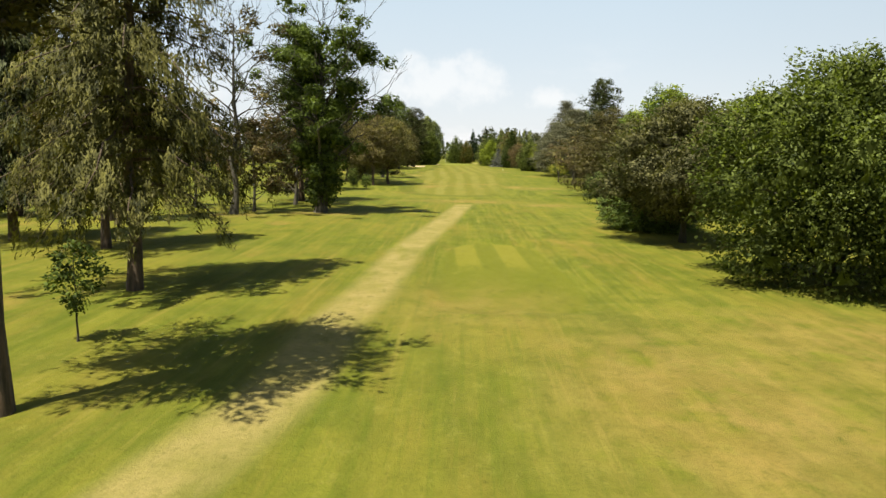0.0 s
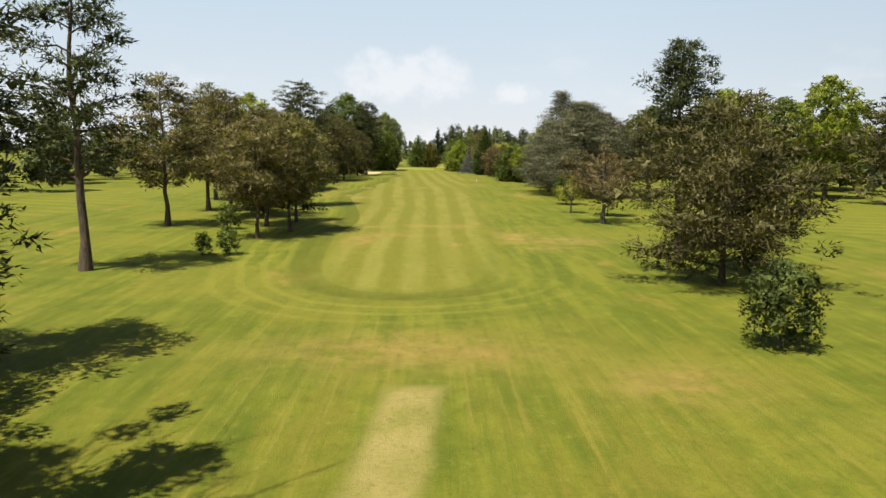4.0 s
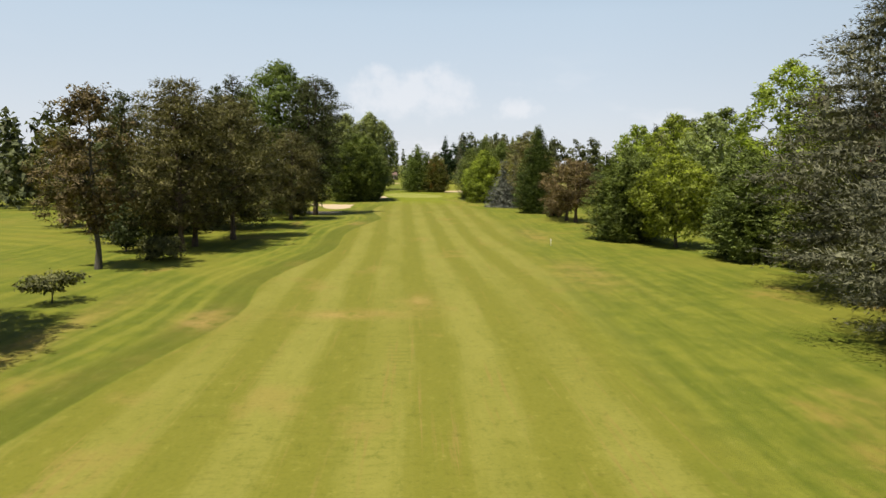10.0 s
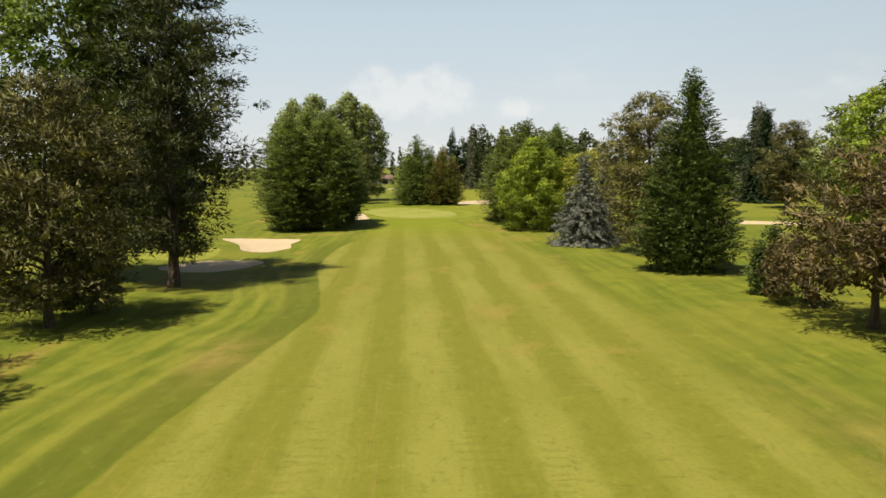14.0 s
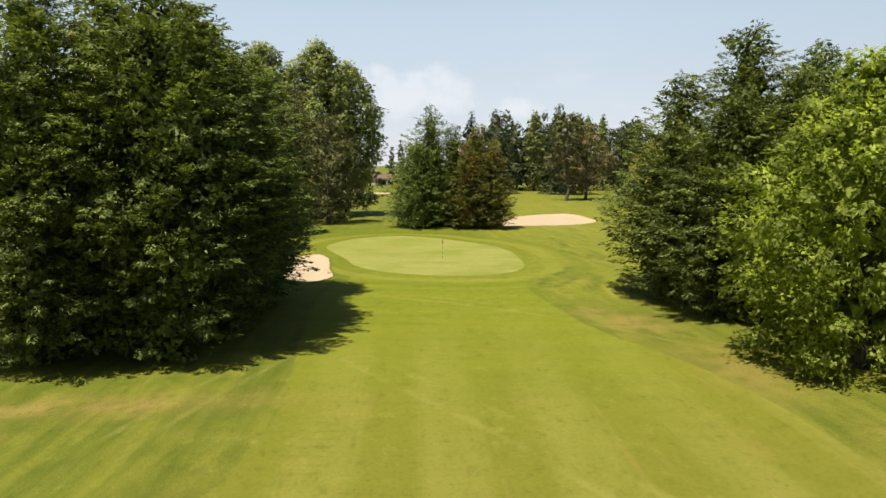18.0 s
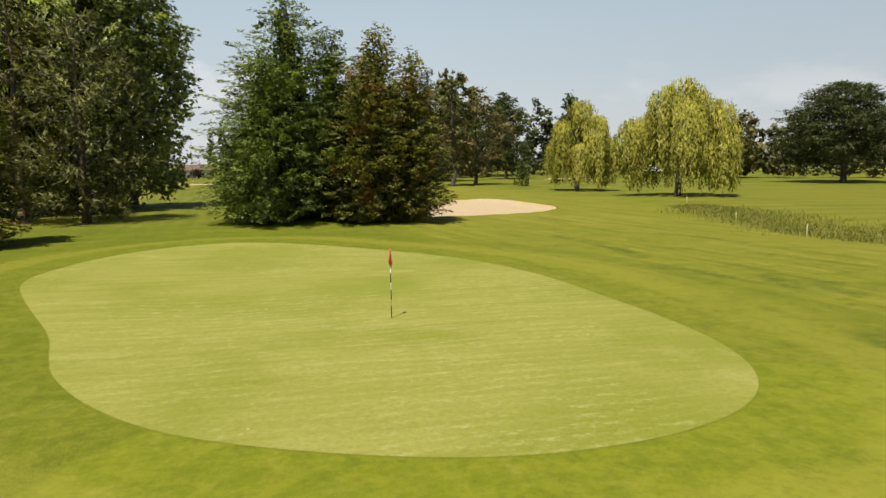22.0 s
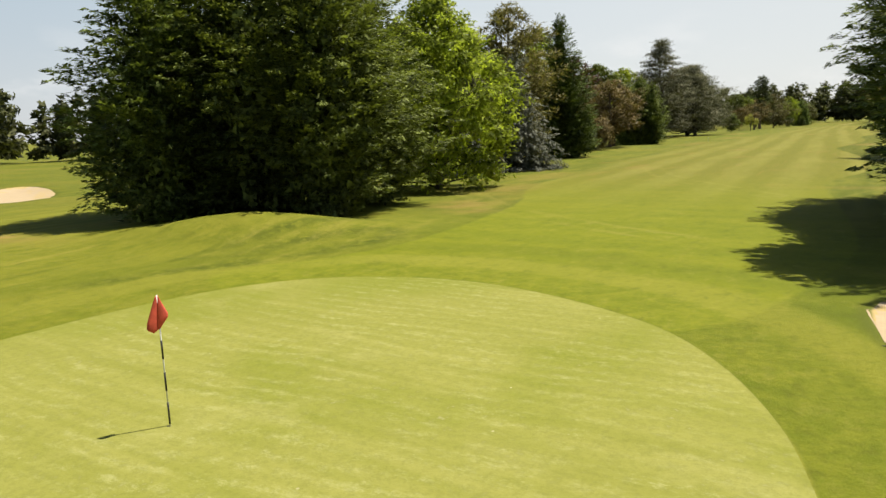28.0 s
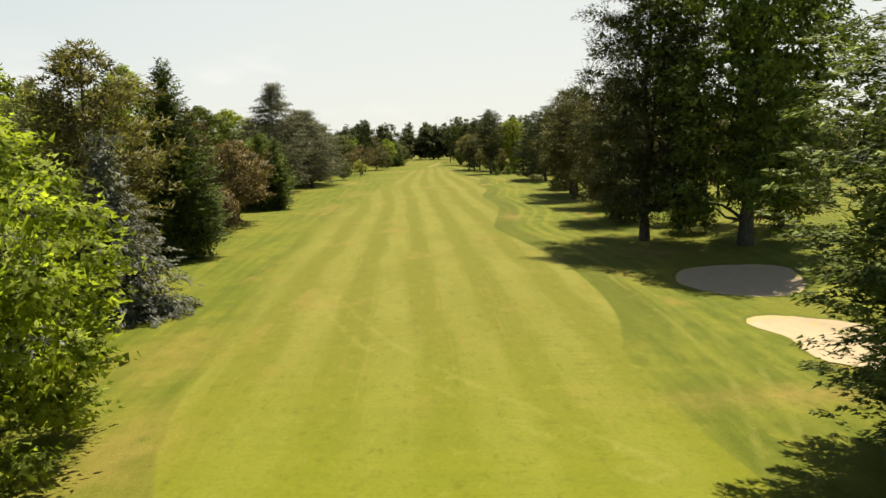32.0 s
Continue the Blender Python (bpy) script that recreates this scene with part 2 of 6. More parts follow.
# dark and light ends stand far apart to paint shaded gaps and lit tips
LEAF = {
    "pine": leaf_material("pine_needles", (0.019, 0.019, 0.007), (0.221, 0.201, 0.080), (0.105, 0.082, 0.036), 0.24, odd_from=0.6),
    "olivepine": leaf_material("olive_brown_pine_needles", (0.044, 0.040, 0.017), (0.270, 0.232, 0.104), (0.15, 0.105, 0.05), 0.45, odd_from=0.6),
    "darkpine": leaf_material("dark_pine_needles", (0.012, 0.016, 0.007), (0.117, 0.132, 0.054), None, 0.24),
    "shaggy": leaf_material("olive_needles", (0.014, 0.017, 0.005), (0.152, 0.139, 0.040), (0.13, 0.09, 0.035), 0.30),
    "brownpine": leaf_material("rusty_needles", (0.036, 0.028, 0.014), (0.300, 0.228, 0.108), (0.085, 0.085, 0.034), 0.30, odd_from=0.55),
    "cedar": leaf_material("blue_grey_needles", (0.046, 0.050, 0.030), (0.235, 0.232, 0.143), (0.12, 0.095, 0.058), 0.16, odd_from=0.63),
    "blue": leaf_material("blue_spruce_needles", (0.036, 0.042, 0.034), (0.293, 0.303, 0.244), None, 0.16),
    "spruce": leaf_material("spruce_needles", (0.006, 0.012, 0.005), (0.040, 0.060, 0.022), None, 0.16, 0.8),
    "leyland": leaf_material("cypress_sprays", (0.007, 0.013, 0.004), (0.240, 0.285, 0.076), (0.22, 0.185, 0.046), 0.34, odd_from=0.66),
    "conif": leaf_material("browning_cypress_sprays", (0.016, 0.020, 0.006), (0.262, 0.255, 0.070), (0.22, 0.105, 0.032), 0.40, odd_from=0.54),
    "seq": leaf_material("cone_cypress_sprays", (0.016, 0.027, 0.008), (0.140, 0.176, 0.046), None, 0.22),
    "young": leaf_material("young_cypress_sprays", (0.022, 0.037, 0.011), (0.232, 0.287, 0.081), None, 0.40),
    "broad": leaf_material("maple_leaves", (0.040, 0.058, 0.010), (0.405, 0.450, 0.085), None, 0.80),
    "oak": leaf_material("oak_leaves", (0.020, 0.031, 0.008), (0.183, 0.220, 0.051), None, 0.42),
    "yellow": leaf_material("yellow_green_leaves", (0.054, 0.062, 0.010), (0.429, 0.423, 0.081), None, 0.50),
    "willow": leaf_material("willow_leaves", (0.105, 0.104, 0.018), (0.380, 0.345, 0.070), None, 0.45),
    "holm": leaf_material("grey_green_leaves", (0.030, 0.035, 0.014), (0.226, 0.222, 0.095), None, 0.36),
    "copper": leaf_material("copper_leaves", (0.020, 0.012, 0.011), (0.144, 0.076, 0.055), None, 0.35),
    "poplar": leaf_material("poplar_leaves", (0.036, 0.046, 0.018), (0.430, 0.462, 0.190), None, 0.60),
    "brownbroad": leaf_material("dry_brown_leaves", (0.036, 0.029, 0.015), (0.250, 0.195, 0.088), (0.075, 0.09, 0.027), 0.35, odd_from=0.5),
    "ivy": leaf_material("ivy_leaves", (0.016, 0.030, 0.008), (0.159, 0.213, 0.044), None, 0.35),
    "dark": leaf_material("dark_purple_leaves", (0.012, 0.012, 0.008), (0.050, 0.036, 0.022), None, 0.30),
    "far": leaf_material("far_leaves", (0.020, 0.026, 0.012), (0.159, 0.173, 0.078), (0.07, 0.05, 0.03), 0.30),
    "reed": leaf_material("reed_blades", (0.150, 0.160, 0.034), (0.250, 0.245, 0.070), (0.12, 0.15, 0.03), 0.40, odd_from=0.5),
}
BARK = bark_material("grey_bark", (0.034, 0.029, 0.023), (0.115, 0.098, 0.078))
RED_BARK = bark_material("red_pine_bark", (0.040, 0.026, 0.018), (0.135, 0.085, 0.056))
WHITE_PAINT = plain_material("white_paint", (0.8, 0.8, 0.77), 0.45)
BLACK_PAINT = plain_material("black_paint", (0.02, 0.02, 0.02), 0.45)
YELLOW_PAINT = plain_material("pale_yellow_paint", (0.75, 0.68, 0.35), 0.5)
STEEL = plain_material("grey_galvanised_steel", (0.35, 0.36, 0.36), 0.45, metal=0.6)
RED_CLOTH = plain_material("red_flag_cloth", (0.60, 0.085, 0.05), 0.8, 0.12, 9.0)
WOOD = plain_material("grey_wood", (0.12, 0.09, 0.06), 0.8)
WALL = plain_material("grey_render_wall", (0.45, 0.43, 0.40), 0.9, 0.08, 1.5)
ROOF = plain_material("brown_tiled_roof", (0.16, 0.10, 0.075), 0.9, 0.15, 2.0)
DARK_GLASS = plain_material("dark_window_glass", (0.03, 0.035, 0.04), 0.1, 0.05)


# ---- ground: one sheet, with the mown areas as distances to their outlines ----
def curve_loop(points, steps=6):
    """A closed smooth outline through a few corner points."""
    p = np.array(points, float)
    out = []
    for i in range(len(p)):
        a, b, c, d = p[i - 1], p[i], p[(i + 1) % len(p)], p[(i + 2) % len(p)]
        for s in np.arange(steps) / steps:
            out.append(0.5 * (2 * b + (c - a) * s + (2 * a - 5 * b + 4 * c - d) * s * s + (3 * b - 3 * c + d - a) * s ** 3))
    return np.array(out)


def inside(px, py, loop):
    """Distance to an outline, positive within it."""
    best = np.full(px.shape, 1e9)
    odd = np.zeros(px.shape, bool)
    for (ax, ay), (bx, by) in zip(loop, np.roll(loop, -1, 0)):
        ex, ey = bx - ax, by - ay
        s = np.clip(((px - ax) * ex + (py - ay) * ey) / (ex * ex + ey * ey + 1e-9), 0, 1)
        best = np.minimum(best, (px - ax - s * ex) ** 2 + (py - ay - s * ey) ** 2)
        odd ^= ((ay > py) != (by > py)) & (px < (bx - ax) * (py - ay) / (by - ay + 1e-12) + ax)
    return np.where(odd, 1, -1) * np.sqrt(best)


FAIRWAY = curve_loop([(1, 111), (-2.2, 119), (-3.2, 142), (-1.8, 158), (-3.3, 180), (-6.2, 206), (-5.2, 225), (-2.6, 243), (-3.4, 258), (0, 281), (-0.3, 303),
                      (3.0, 326), (3.6, 334), (0.8, 356), (1.4, 374), (4.0, 386), (3.2, 400), (2.6, 412), (3.6, 419), (6, 425), (12, 427), (18, 426), (21.2, 423.6), (19.2, 420.2), (18.0, 415.5), (18.6, 408), (19.8, 401),
                      (22.4, 393.5), (23.4, 387), (23.4, 376), (25.0, 355), (25.4, 330), (24, 300), (22.5, 276), (21, 245), (18.5, 210), (18.5, 186), (16.3, 170), (13.8, 146), (10.8, 119), (7, 111)], 4)
GREEN = curve_loop([(-0.3, 443.6), (2.7, 434.3), (3.9, 429.4), (6.6, 425.0), (11.6, 422.3), (15.9, 422.5), (18.6, 424.6), (19.9, 428.4), (20.2, 434), (20.0, 440), (18.2, 446),
                    (14.2, 451.6), (10.2, 454.5), (6.4, 455.2), (2.2, 453), (0.0, 448.5)])
SANDS = [curve_loop(p, 5) for p in (
    [(-2.0, 421.6), (-2.8, 428), (-3.0, 433), (-1.7, 437.6), (-0.1, 437.6), (1.1, 433.2), (1.8, 427), (2.5, 423.0), (2.3, 421.1), (1.5, 420.0), (0.0, 419.9)],
    [(20, 473), (27, 490), (34, 497), (39.6, 498.5), (41.2, 490), (40.6, 481), (36.5, 475.5), (28, 472.5)],
    [(-17.2, 388.2), (-10.2, 387.8), (-5.5, 385.4), (-6.1, 380.8), (-5.6, 376.8), (-8.3, 374.6), (-11.8, 377), (-13.6, 382.3)],
    [(-6.6, 363.8), (-9.2, 358.2), (-14.2, 357.4), (-17, 360.6), (-13.8, 368), (-8.6, 367.8)],
    [(64, 413), (75, 404), (80, 395), (70, 398), (60.5, 405)],
    [(83, 407), (93, 400), (104, 388), (97, 390), (86, 397)],
    [(-8, 611), (-3, 604), (4, 607), (3, 616), (-4, 619)],
    [(88, 590), (97, 586), (104, 592), (95, 597)],
    [(103, 207), (112, 203), (118, 208), (108, 212)],
)]
STRIP = [(-4.6, 5), (-4.1, 12.9), (-2.8, 19), (-2.6, 26), (-1.8, 32.2), (-0.7, 47.7), (2.3, 72), (4.6, 91)]
TEE = curve_loop([(1.7, 31), (1.7, 45), (2.8, 51.2), (4.8, 52.6), (7.2, 51.6), (8.1, 46), (7.8, 31), (4.8, 29.6)])
TRACK_A = [(29, 393), (24.3, 398.0), (19.3, 404.9), (15.4, 408.0), (12, 410.6), (8, 413)]
TRACK_B = [(2.5, 397), (0.4, 391), (-1.0, 386), (-2.0, 375), (-2.4, 362)]
TRACK_C = [(19.6, 368), (18.2, 373), (15.9, 380), (13.2, 385.5), (10.1, 390.4), (6.5, 396)]
TRACK_D = [(27.5, 147), (22.6, 151.5), (19.6, 152.6), (17.6, 149), (16.2, 143), (15.6, 136)]
SCUFFS = [[(20.5, 419.9), (19.4, 416.6), (19.2, 414.9), (19.7, 414.4), (21.4, 416.5), (22.8, 419.7), (22.5, 421.1), (22.1, 422.7)],
          [(22.0, 412.5), (23.4, 415.5), (24.4, 419.5), (24.2, 422.5)], [(21.0, 421.5), (22.8, 423.8), (24.0, 427.0)],
          [(25.6, 439.5), (26.5, 436.0), (27.2, 432.8), (28.3, 431.0)], [(28.0, 435.6), (28.5, 433.4), (30.2, 432.0)],
          [(27.2, 453.0), (27.6, 449.5), (27.4, 446.0), (26.6, 442.0)], [(34.0, 452), (35.0, 448.6), (35.2, 445)]]
LANE_Y, LANE_MID, LANE_WIDE = (100, 144, 189, 235, 300, 377, 420), (4.4, 5.4, 7.2, 7.7, 6.9, 5.9, 5.6), (3.2, 3.35, 4.0, 4.75, 4.15, 4.6, 4.7)
LEFT_GREEN = curve_loop([(-20, 382.4), (-16, 379.5), (-14.3, 375), (-15, 368), (-22, 366), (-28, 372), (-26, 380)])
FAR_FAIRWAYS = [curve_loop(p, 4) for p in (
    [(48, 470), (43, 455), (60, 430), (105, 415), (120, 440), (112, 500), (80, 520)],
    [(62, 110), (58, 160), (70, 240), (92, 240), (96, 160), (84, 100)],
    [(-46, 120), (-44, 180), (-38, 260), (-36, 330), (-50, 330), (-62, 220), (-62, 120)],
    [(-30, 400), (-28, 440), (-40, 520), (-66, 520), (-62, 440), (-46, 400)])]


def spaced(*spans):
    out = [spans[0][0]]
    for lo, hi, step in spans:
        out += list(np.linspace(lo, hi, max(1, round((hi - lo) / step)) + 1)[1:])
    return np.array(out)


def build_ground():
    xs = spaced((-3000, -600, 600), (-600, -160, 55), (-160, -60, 10), (-60, -24, 2.4), (-24, 46, 0.85), (46, 125, 1.6), (125, 200, 9), (200, 600, 50), (600, 3000, 600))
    ys = spaced((-3000, -600, 600), (-600, -60, 60), (-60, -6, 6), (-6, 505, 1.0), (505, 620, 2.6), (620, 800, 18), (800, 1200, 60), (1200, 3600, 600))
    gx, gy = np.meshgrid(xs, ys)
    px, py = gx.ravel(), gy.ravel()
    fair, green, tee, leftg = (inside(px, py, o) for o in (FAIRWAY, GREEN, TEE, LEFT_GREEN))
    sand = np.max([inside(px, py, o) for o in SANDS], 0)
    other = np.max([inside(px, py, o) for o in FAR_FAIRWAYS], 0)
    strip = np.full(px.shape, -1e9)
    for (ax, ay), (bx, by) in zip(STRIP, STRIP[1:]):
        ex, ey = bx - ax, by - ay
        s = np.clip(((px - ax) * ex + (py - ay) * ey) / (ex * ex + ey * ey), 0, 1)
        strip = np.maximum(strip, 1.22 - np.hypot(px - ax - s * ex, py - ay - s * ey))
    strip = np.where(py > 91.0, -np.abs(py - 91.0), np.minimum(strip, 91.0 - py))

    def step(v, lo, hi):
        s = np.clip((v - lo) / (hi - lo), 0, 1)
        return s * s * (3 - 2 * s)

    def bump(cx, cy, rx, ry, turn=0.0):
        c, s = math.cos(turn), math.sin(turn)
        u, v = ((px - cx) * c + (py - cy) * s) / rx, (-(px - cx) * s + (py - cy) * c) / ry
        return np.exp(-(u * u + v * v) * 1.4)

    z = 0.10 * np.sin(px * 0.11 + 0.4) * np.sin(py * 0.07) * step(-fair, 0, 10)
    z += 1.0 * bump(26.6, 416.3, 6.2, 3.4, 0.35) + 0.12 * bump(21.5, 412, 3, 5)
    z -= 0.03 * step(green, -5.0, -0.5) + 0.25 * step(tee, -1.6, 0.2)
    z -= 0.38 * step(sand, -0.1, 1.4)
    z -= 0.55 * bump(47, 452, 5, 13, -0.25) + 1.0 * bump(-11, 366, 12, 24)
    z += 0.5 * bump(39, 320, 7, 16) + 0.16 * bump(8, 456, 9, 4) + 0.5 * bump(100, 428, 14, 9) + 0.35 * bump(13, 470, 10, 7)
    far = np.hypot(np.clip(np.abs(px - 10) - 150, 0, None), np.clip(np.abs(py - 260) - 420, 0, None))
    z += 0.006 * far * 0.5
    dry = np.zeros(px.shape)

    def from_lines(lines):
        best = np.full(px.shape, 1e9)
        for line in lines:
            for (ax, ay), (bx, by) in zip(line, line[1:]):
                ex, ey = bx - ax, by - ay
                s = np.clip(((px - ax) * ex + (py - ay) * ey) / (ex * ex + ey * ey), 0, 1)
                best = np.minimum(best, np.hypot(px - ax - s * ex, py - ay - s * ey))
        return best

    track, scuffed = from_lines((TRACK_A, TRACK_B, TRACK_C, TRACK_D)), from_lines(SCUFFS)
    for cx, cy, rx, ry, amount in ((-0.6, 137.5, 1.7, 4.5, 0.9), (0.9, 141.5, 1.6, 3.4, 0.7), (5, 142.5, 5, 1.6, 0.35), (16.5, 141, 2.6, 6, 0.7), (21.5, 138.5, 5, 3.6, 0.75), (9.2, 134.6, 0.7, 1.2, 0.8), (18.5, 132, 3, 2.2, 0.5), (7.0, 152.6, 3.4, 2.2, 0.6), (10.8, 152.4, 1.6, 2.6, 0.8), (0.4, 151.4, 1.4, 1.4, 0.7), (13.6, 155, 0.8, 3, 0.6), (5, 243.5, 5, 1.6, 0.7), (9.6, 247.5, 1.2, 4, 0.6), (-4.4, 242, 1.8, 4, 0.8),
                                   (-5.2, 204.0, 1.9, 1.3, 1.3), (-4.1, 207, 1.2, 3.0, 1.0), (-6.9, 211.6, 1.1, 3.0, 1.0), (-11.5, 213, 1.3, 7, 0.6), (4, 96, 8, 3.5, 0.6), (15.5, 91, 3.5, 2.5, 0.7), (8.5, 18, 5, 10, 0.6), (15, 24, 6, 7, 0.5), (3, 30, 5, 6, 0.35)):
        dry = np.maximum(dry, amount * bump(cx, cy, rx, ry))
    for cx, cy, rx, ry, amount in ((20.5, 70, 3.5, 5, 0.7), (24, 393, 2.4, 5, 0.4), (25.8, 381, 2, 6, 0.4), (-9.5, 351, 4.5, 4, 0.7), (-4, 390, 8.5, 1.3, 0.6), (-11, 73, 3.5, 2, 0.8), (-18.5, 69, 4, 2, 0.7),
                                   (-13, 296, 4, 3, 0.6), (-12, 240, 1.5, 14, 0.4), (30, 218, 3, 9, 0.5), (25, 262, 3.5, 12, 0.4), (27, 300, 3, 14, 0.4), (39, 421.5, 4.5, 1.2, 0.9), (0, 320, 2, 5, 0.5), (22.4, 403.2, 2.2, 3.2, 0.6), (20.5, 406, 1.2, 2.0, 0.5)):
        dry = np.maximum(dry, amount * bump(cx, cy, rx, ry))
    me = bpy.data.meshes.new("ground")
    nx, ny = len(xs), len(ys)
    i = (np.arange(ny - 1)[:, None] * nx + np.arange(nx - 1)).ravel()
    quads = np.stack([i, i + 1, i + nx + 1, i + nx], 1)
    me.vertices.add(nx * ny)
    me.vertices.foreach_set("co", np.stack([px, py, z], 1).astype(np.float32).ravel())
    me.loops.add(quads.size)
    me.loops.foreach_set("vertex_index", quads.astype(np.int32).ravel())
    me.polygons.add(len(quads))
    me.polygons.foreach_set("loop_start", np.arange(0, quads.size, 4, dtype=np.int32))
    me.polygons.foreach_set("use_smooth", np.ones(len(quads), bool))
    me.update(calc_edges=True)
    for key, v in (("fair", fair), ("green", green), ("sand", sand), ("strip", strip), ("tee", tee), ("other", np.maximum(other, leftg + 0.0)), ("leftg", leftg), ("dry", dry), ("track", track), ("scuffed", scuffed), ("lane", (px - np.interp(py, LANE_Y, LANE_MID)) / np.interp(py, LANE_Y, LANE_WIDE))):
        me.attributes.new(key, "FLOAT", "POINT").data.foreach_set("value", np.clip(v, -60, 60).astype(np.float32))
    grid = (xs, ys, z.reshape(ny, nx))
    return new("ground", me), grid


def ground_material():
    m, n, l, bsdf = material("mown_grass")
    geo = n.new("ShaderNodeNewGeometry")
    pos = geo.outputs["Position"]
    xyz = n.new("ShaderNodeSeparateXYZ")
    l.new(pos, xyz.inputs[0])

    def field(name):
        a = n.new("ShaderNodeAttribute")
        a.attribute_name = name
        return a.outputs["Fac"]

    def scaled(x, y, turn=0.0):
        rot = n.new("ShaderNodeMapping")
        rot.inputs["Rotation"].default_value = (0, 0, turn)
        l.new(pos, rot.inputs["Vector"])
        mp = n.new("ShaderNodeMapping")
        mp.inputs["Scale"].default_value = (x, y, 1)
        l.new(rot.outputs[0], mp.inputs["Vector"])
        return mp.outputs[0]

    def N(vec, scale, detail=4.0, rough=0.55):
        return noise_node(n, l, vec, scale, detail, rough)

    def S(v, lo, hi, a=0.0, b=1.0):
        return smooth(n, l, v, lo, hi, a, b)

    def M(f, a, b, kind="MIX"):
        return mix(n, l, f, a, b, kind)

    def C(op, a, b=0.0):
        return calc(n, l, op, a, b)

    big, mid, fine = N(pos, 0.06, 3.0), N(pos, 0.4, 5.0, 0.6), N(pos, 5.0, 4.0, 0.7)
    streak = N(scaled(1.0, 0.06), 0.9, 4.0, 0.6)
    cross = N(scaled(0.10, 0.7, 0.15), 0.8, 4.0)
    wobble = C("MULTIPLY", C("SUBTRACT", mid, 0.5), 0.5)
    # rough: deep and light green in long mower streaks, drying out in patches
    rough = M(S(streak, 0.30, 0.70), (0.122, 0.156, 0.018), (0.212, 0.232, 0.036))
    rough = M(C("MULTIPLY", S(mid, 0.42, 0.62), 0.45), rough, (0.087, 0.128, 0.014))
    rough = M(C("MULTIPLY", S(big, 0.48, 0.62), 0.5), rough, (0.230, 0.225, 0.044))
    dry = S(N(scaled(1.0, 0.45), 0.13, 5.0, 0.62), 0.585, 0.70)
    col = M(C("MULTIPLY", dry, 0.8), rough, (0.306, 0.235, 0.076))
    tan = C("MULTIPLY", S(xyz.outputs["Y"], 125, 70), S(N(scaled(1.0, 0.3), 0.3, 5.0, 0.65), 0.42, 0.66, 0.0, 0.62))
    col = M(tan, col, M(S(streak, 0.35, 0.65), (0.290, 0.240, 0.056), (0.225, 0.218, 0.036)))
    lanes = N(scaled(1.0, 0.03, 0.04), 2.4, 5.0, 0.7)
    lane = C("MULTIPLY", S(xyz.outputs["Y"], 128, 85), 0.38)
    col = M(C("MULTIPLY", lane, S(lanes, 0.49, 0.38)), col, (0.100, 0.150, 0.013))
    col = M(C("MULTIPLY", lane, S(lanes, 0.55, 0.66)), col, (0.310, 0.275, 0.080))
    near = C("MULTIPLY", S(field("green"), -24.0, -9.0), 0.7)
    col = M(near, col, M(S(cross, 0.35, 0.68), (0.126, 0.172, 0.012), (0.186, 0.222, 0.019)))
    # cart tracks and mown swaths beside the fairway
    fair = C("ADD", field("fair"), wobble)
    edge = N(scaled(0.05, 0.05), 1.0, 2.0)
    rows = C("SINE", C("MULTIPLY", C("ADD", field("fair"), C("MULTIPLY", edge, 3.0)), 3.3))
    swath = C("MULTIPLY", S(rows, 0.1, 0.9), C("MULTIPLY", S(fair, -9.5, -7.5), S(field("green"), -14.0, -24.0)))
    swath = C("MULTIPLY", C("MULTIPLY", swath, S(fair, -0.3, -1.8)), S(xyz.outputs["X"], 20, 4, 0.35, 1.0))
    col = M(C("MULTIPLY", swath, S(xyz.outputs["Y"], 380, 340, 0.18, 0.40)), col, (0.281, 0.285, 0.060))
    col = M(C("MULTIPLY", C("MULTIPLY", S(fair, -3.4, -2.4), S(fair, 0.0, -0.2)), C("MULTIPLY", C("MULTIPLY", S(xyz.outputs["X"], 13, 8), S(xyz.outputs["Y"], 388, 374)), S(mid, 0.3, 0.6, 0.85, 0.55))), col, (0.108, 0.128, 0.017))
    # shading of the undulating banks beyond the green, painted as dark and pale blotches
    bank = C("MULTIPLY", S(xyz.outputs["X"], 20, 30), S(xyz.outputs["Y"], 392, 410))
    tone = N(scaled(0.55, 1.0, 0.5), 0.16, 6.0, 0.68)
    col = M(C("MULTIPLY", bank, S(C("ADD", C("MULTIPLY", tone, 0.75), C("MULTIPLY", mid, 0.25)), 0.44, 0.34, 0.0, 0.35)), col, (0.110, 0.150, 0.012))
    col = M(C("MULTIPLY", bank, S(tone, 0.50, 0.66, 0.0, 0.6)), col, (0.290, 0.285, 0.050))
    sweep = N(scaled(1.0, 0.07, -0.1), 1.1, 5.0, 0.66)
    apron = C("MULTIPLY", C("MULTIPLY", S(xyz.outputs["X"], 17, 21), S(xyz.outputs["Y"], 405, 413)), S(xyz.outputs["X"], 60, 45))
    col = M(C("MULTIPLY", apron, 0.55), col, (0.262, 0.272, 0.040))
    col = M(C("MULTIPLY", apron, S(sweep, 0.47, 0.36, 0.0, 0.6)), col, (0.130, 0.160, 0.014))
    col = M(C("MULTIPLY", apron, S(sweep, 0.54, 0.66, 0.0, 0.55)), col, (0.330, 0.315, 0.082))
    # other holes
    other = S(C("ADD", field("other"), wobble), -0.15, 0.15)
    ostripe = S(C("SINE", C("MULTIPLY", C("ADD", C("MULTIPLY", xyz.outputs["Y"], 0.9), C("MULTIPLY", xyz.outputs["X"], 0.35)), 1.3)), -0.35, 0.35)
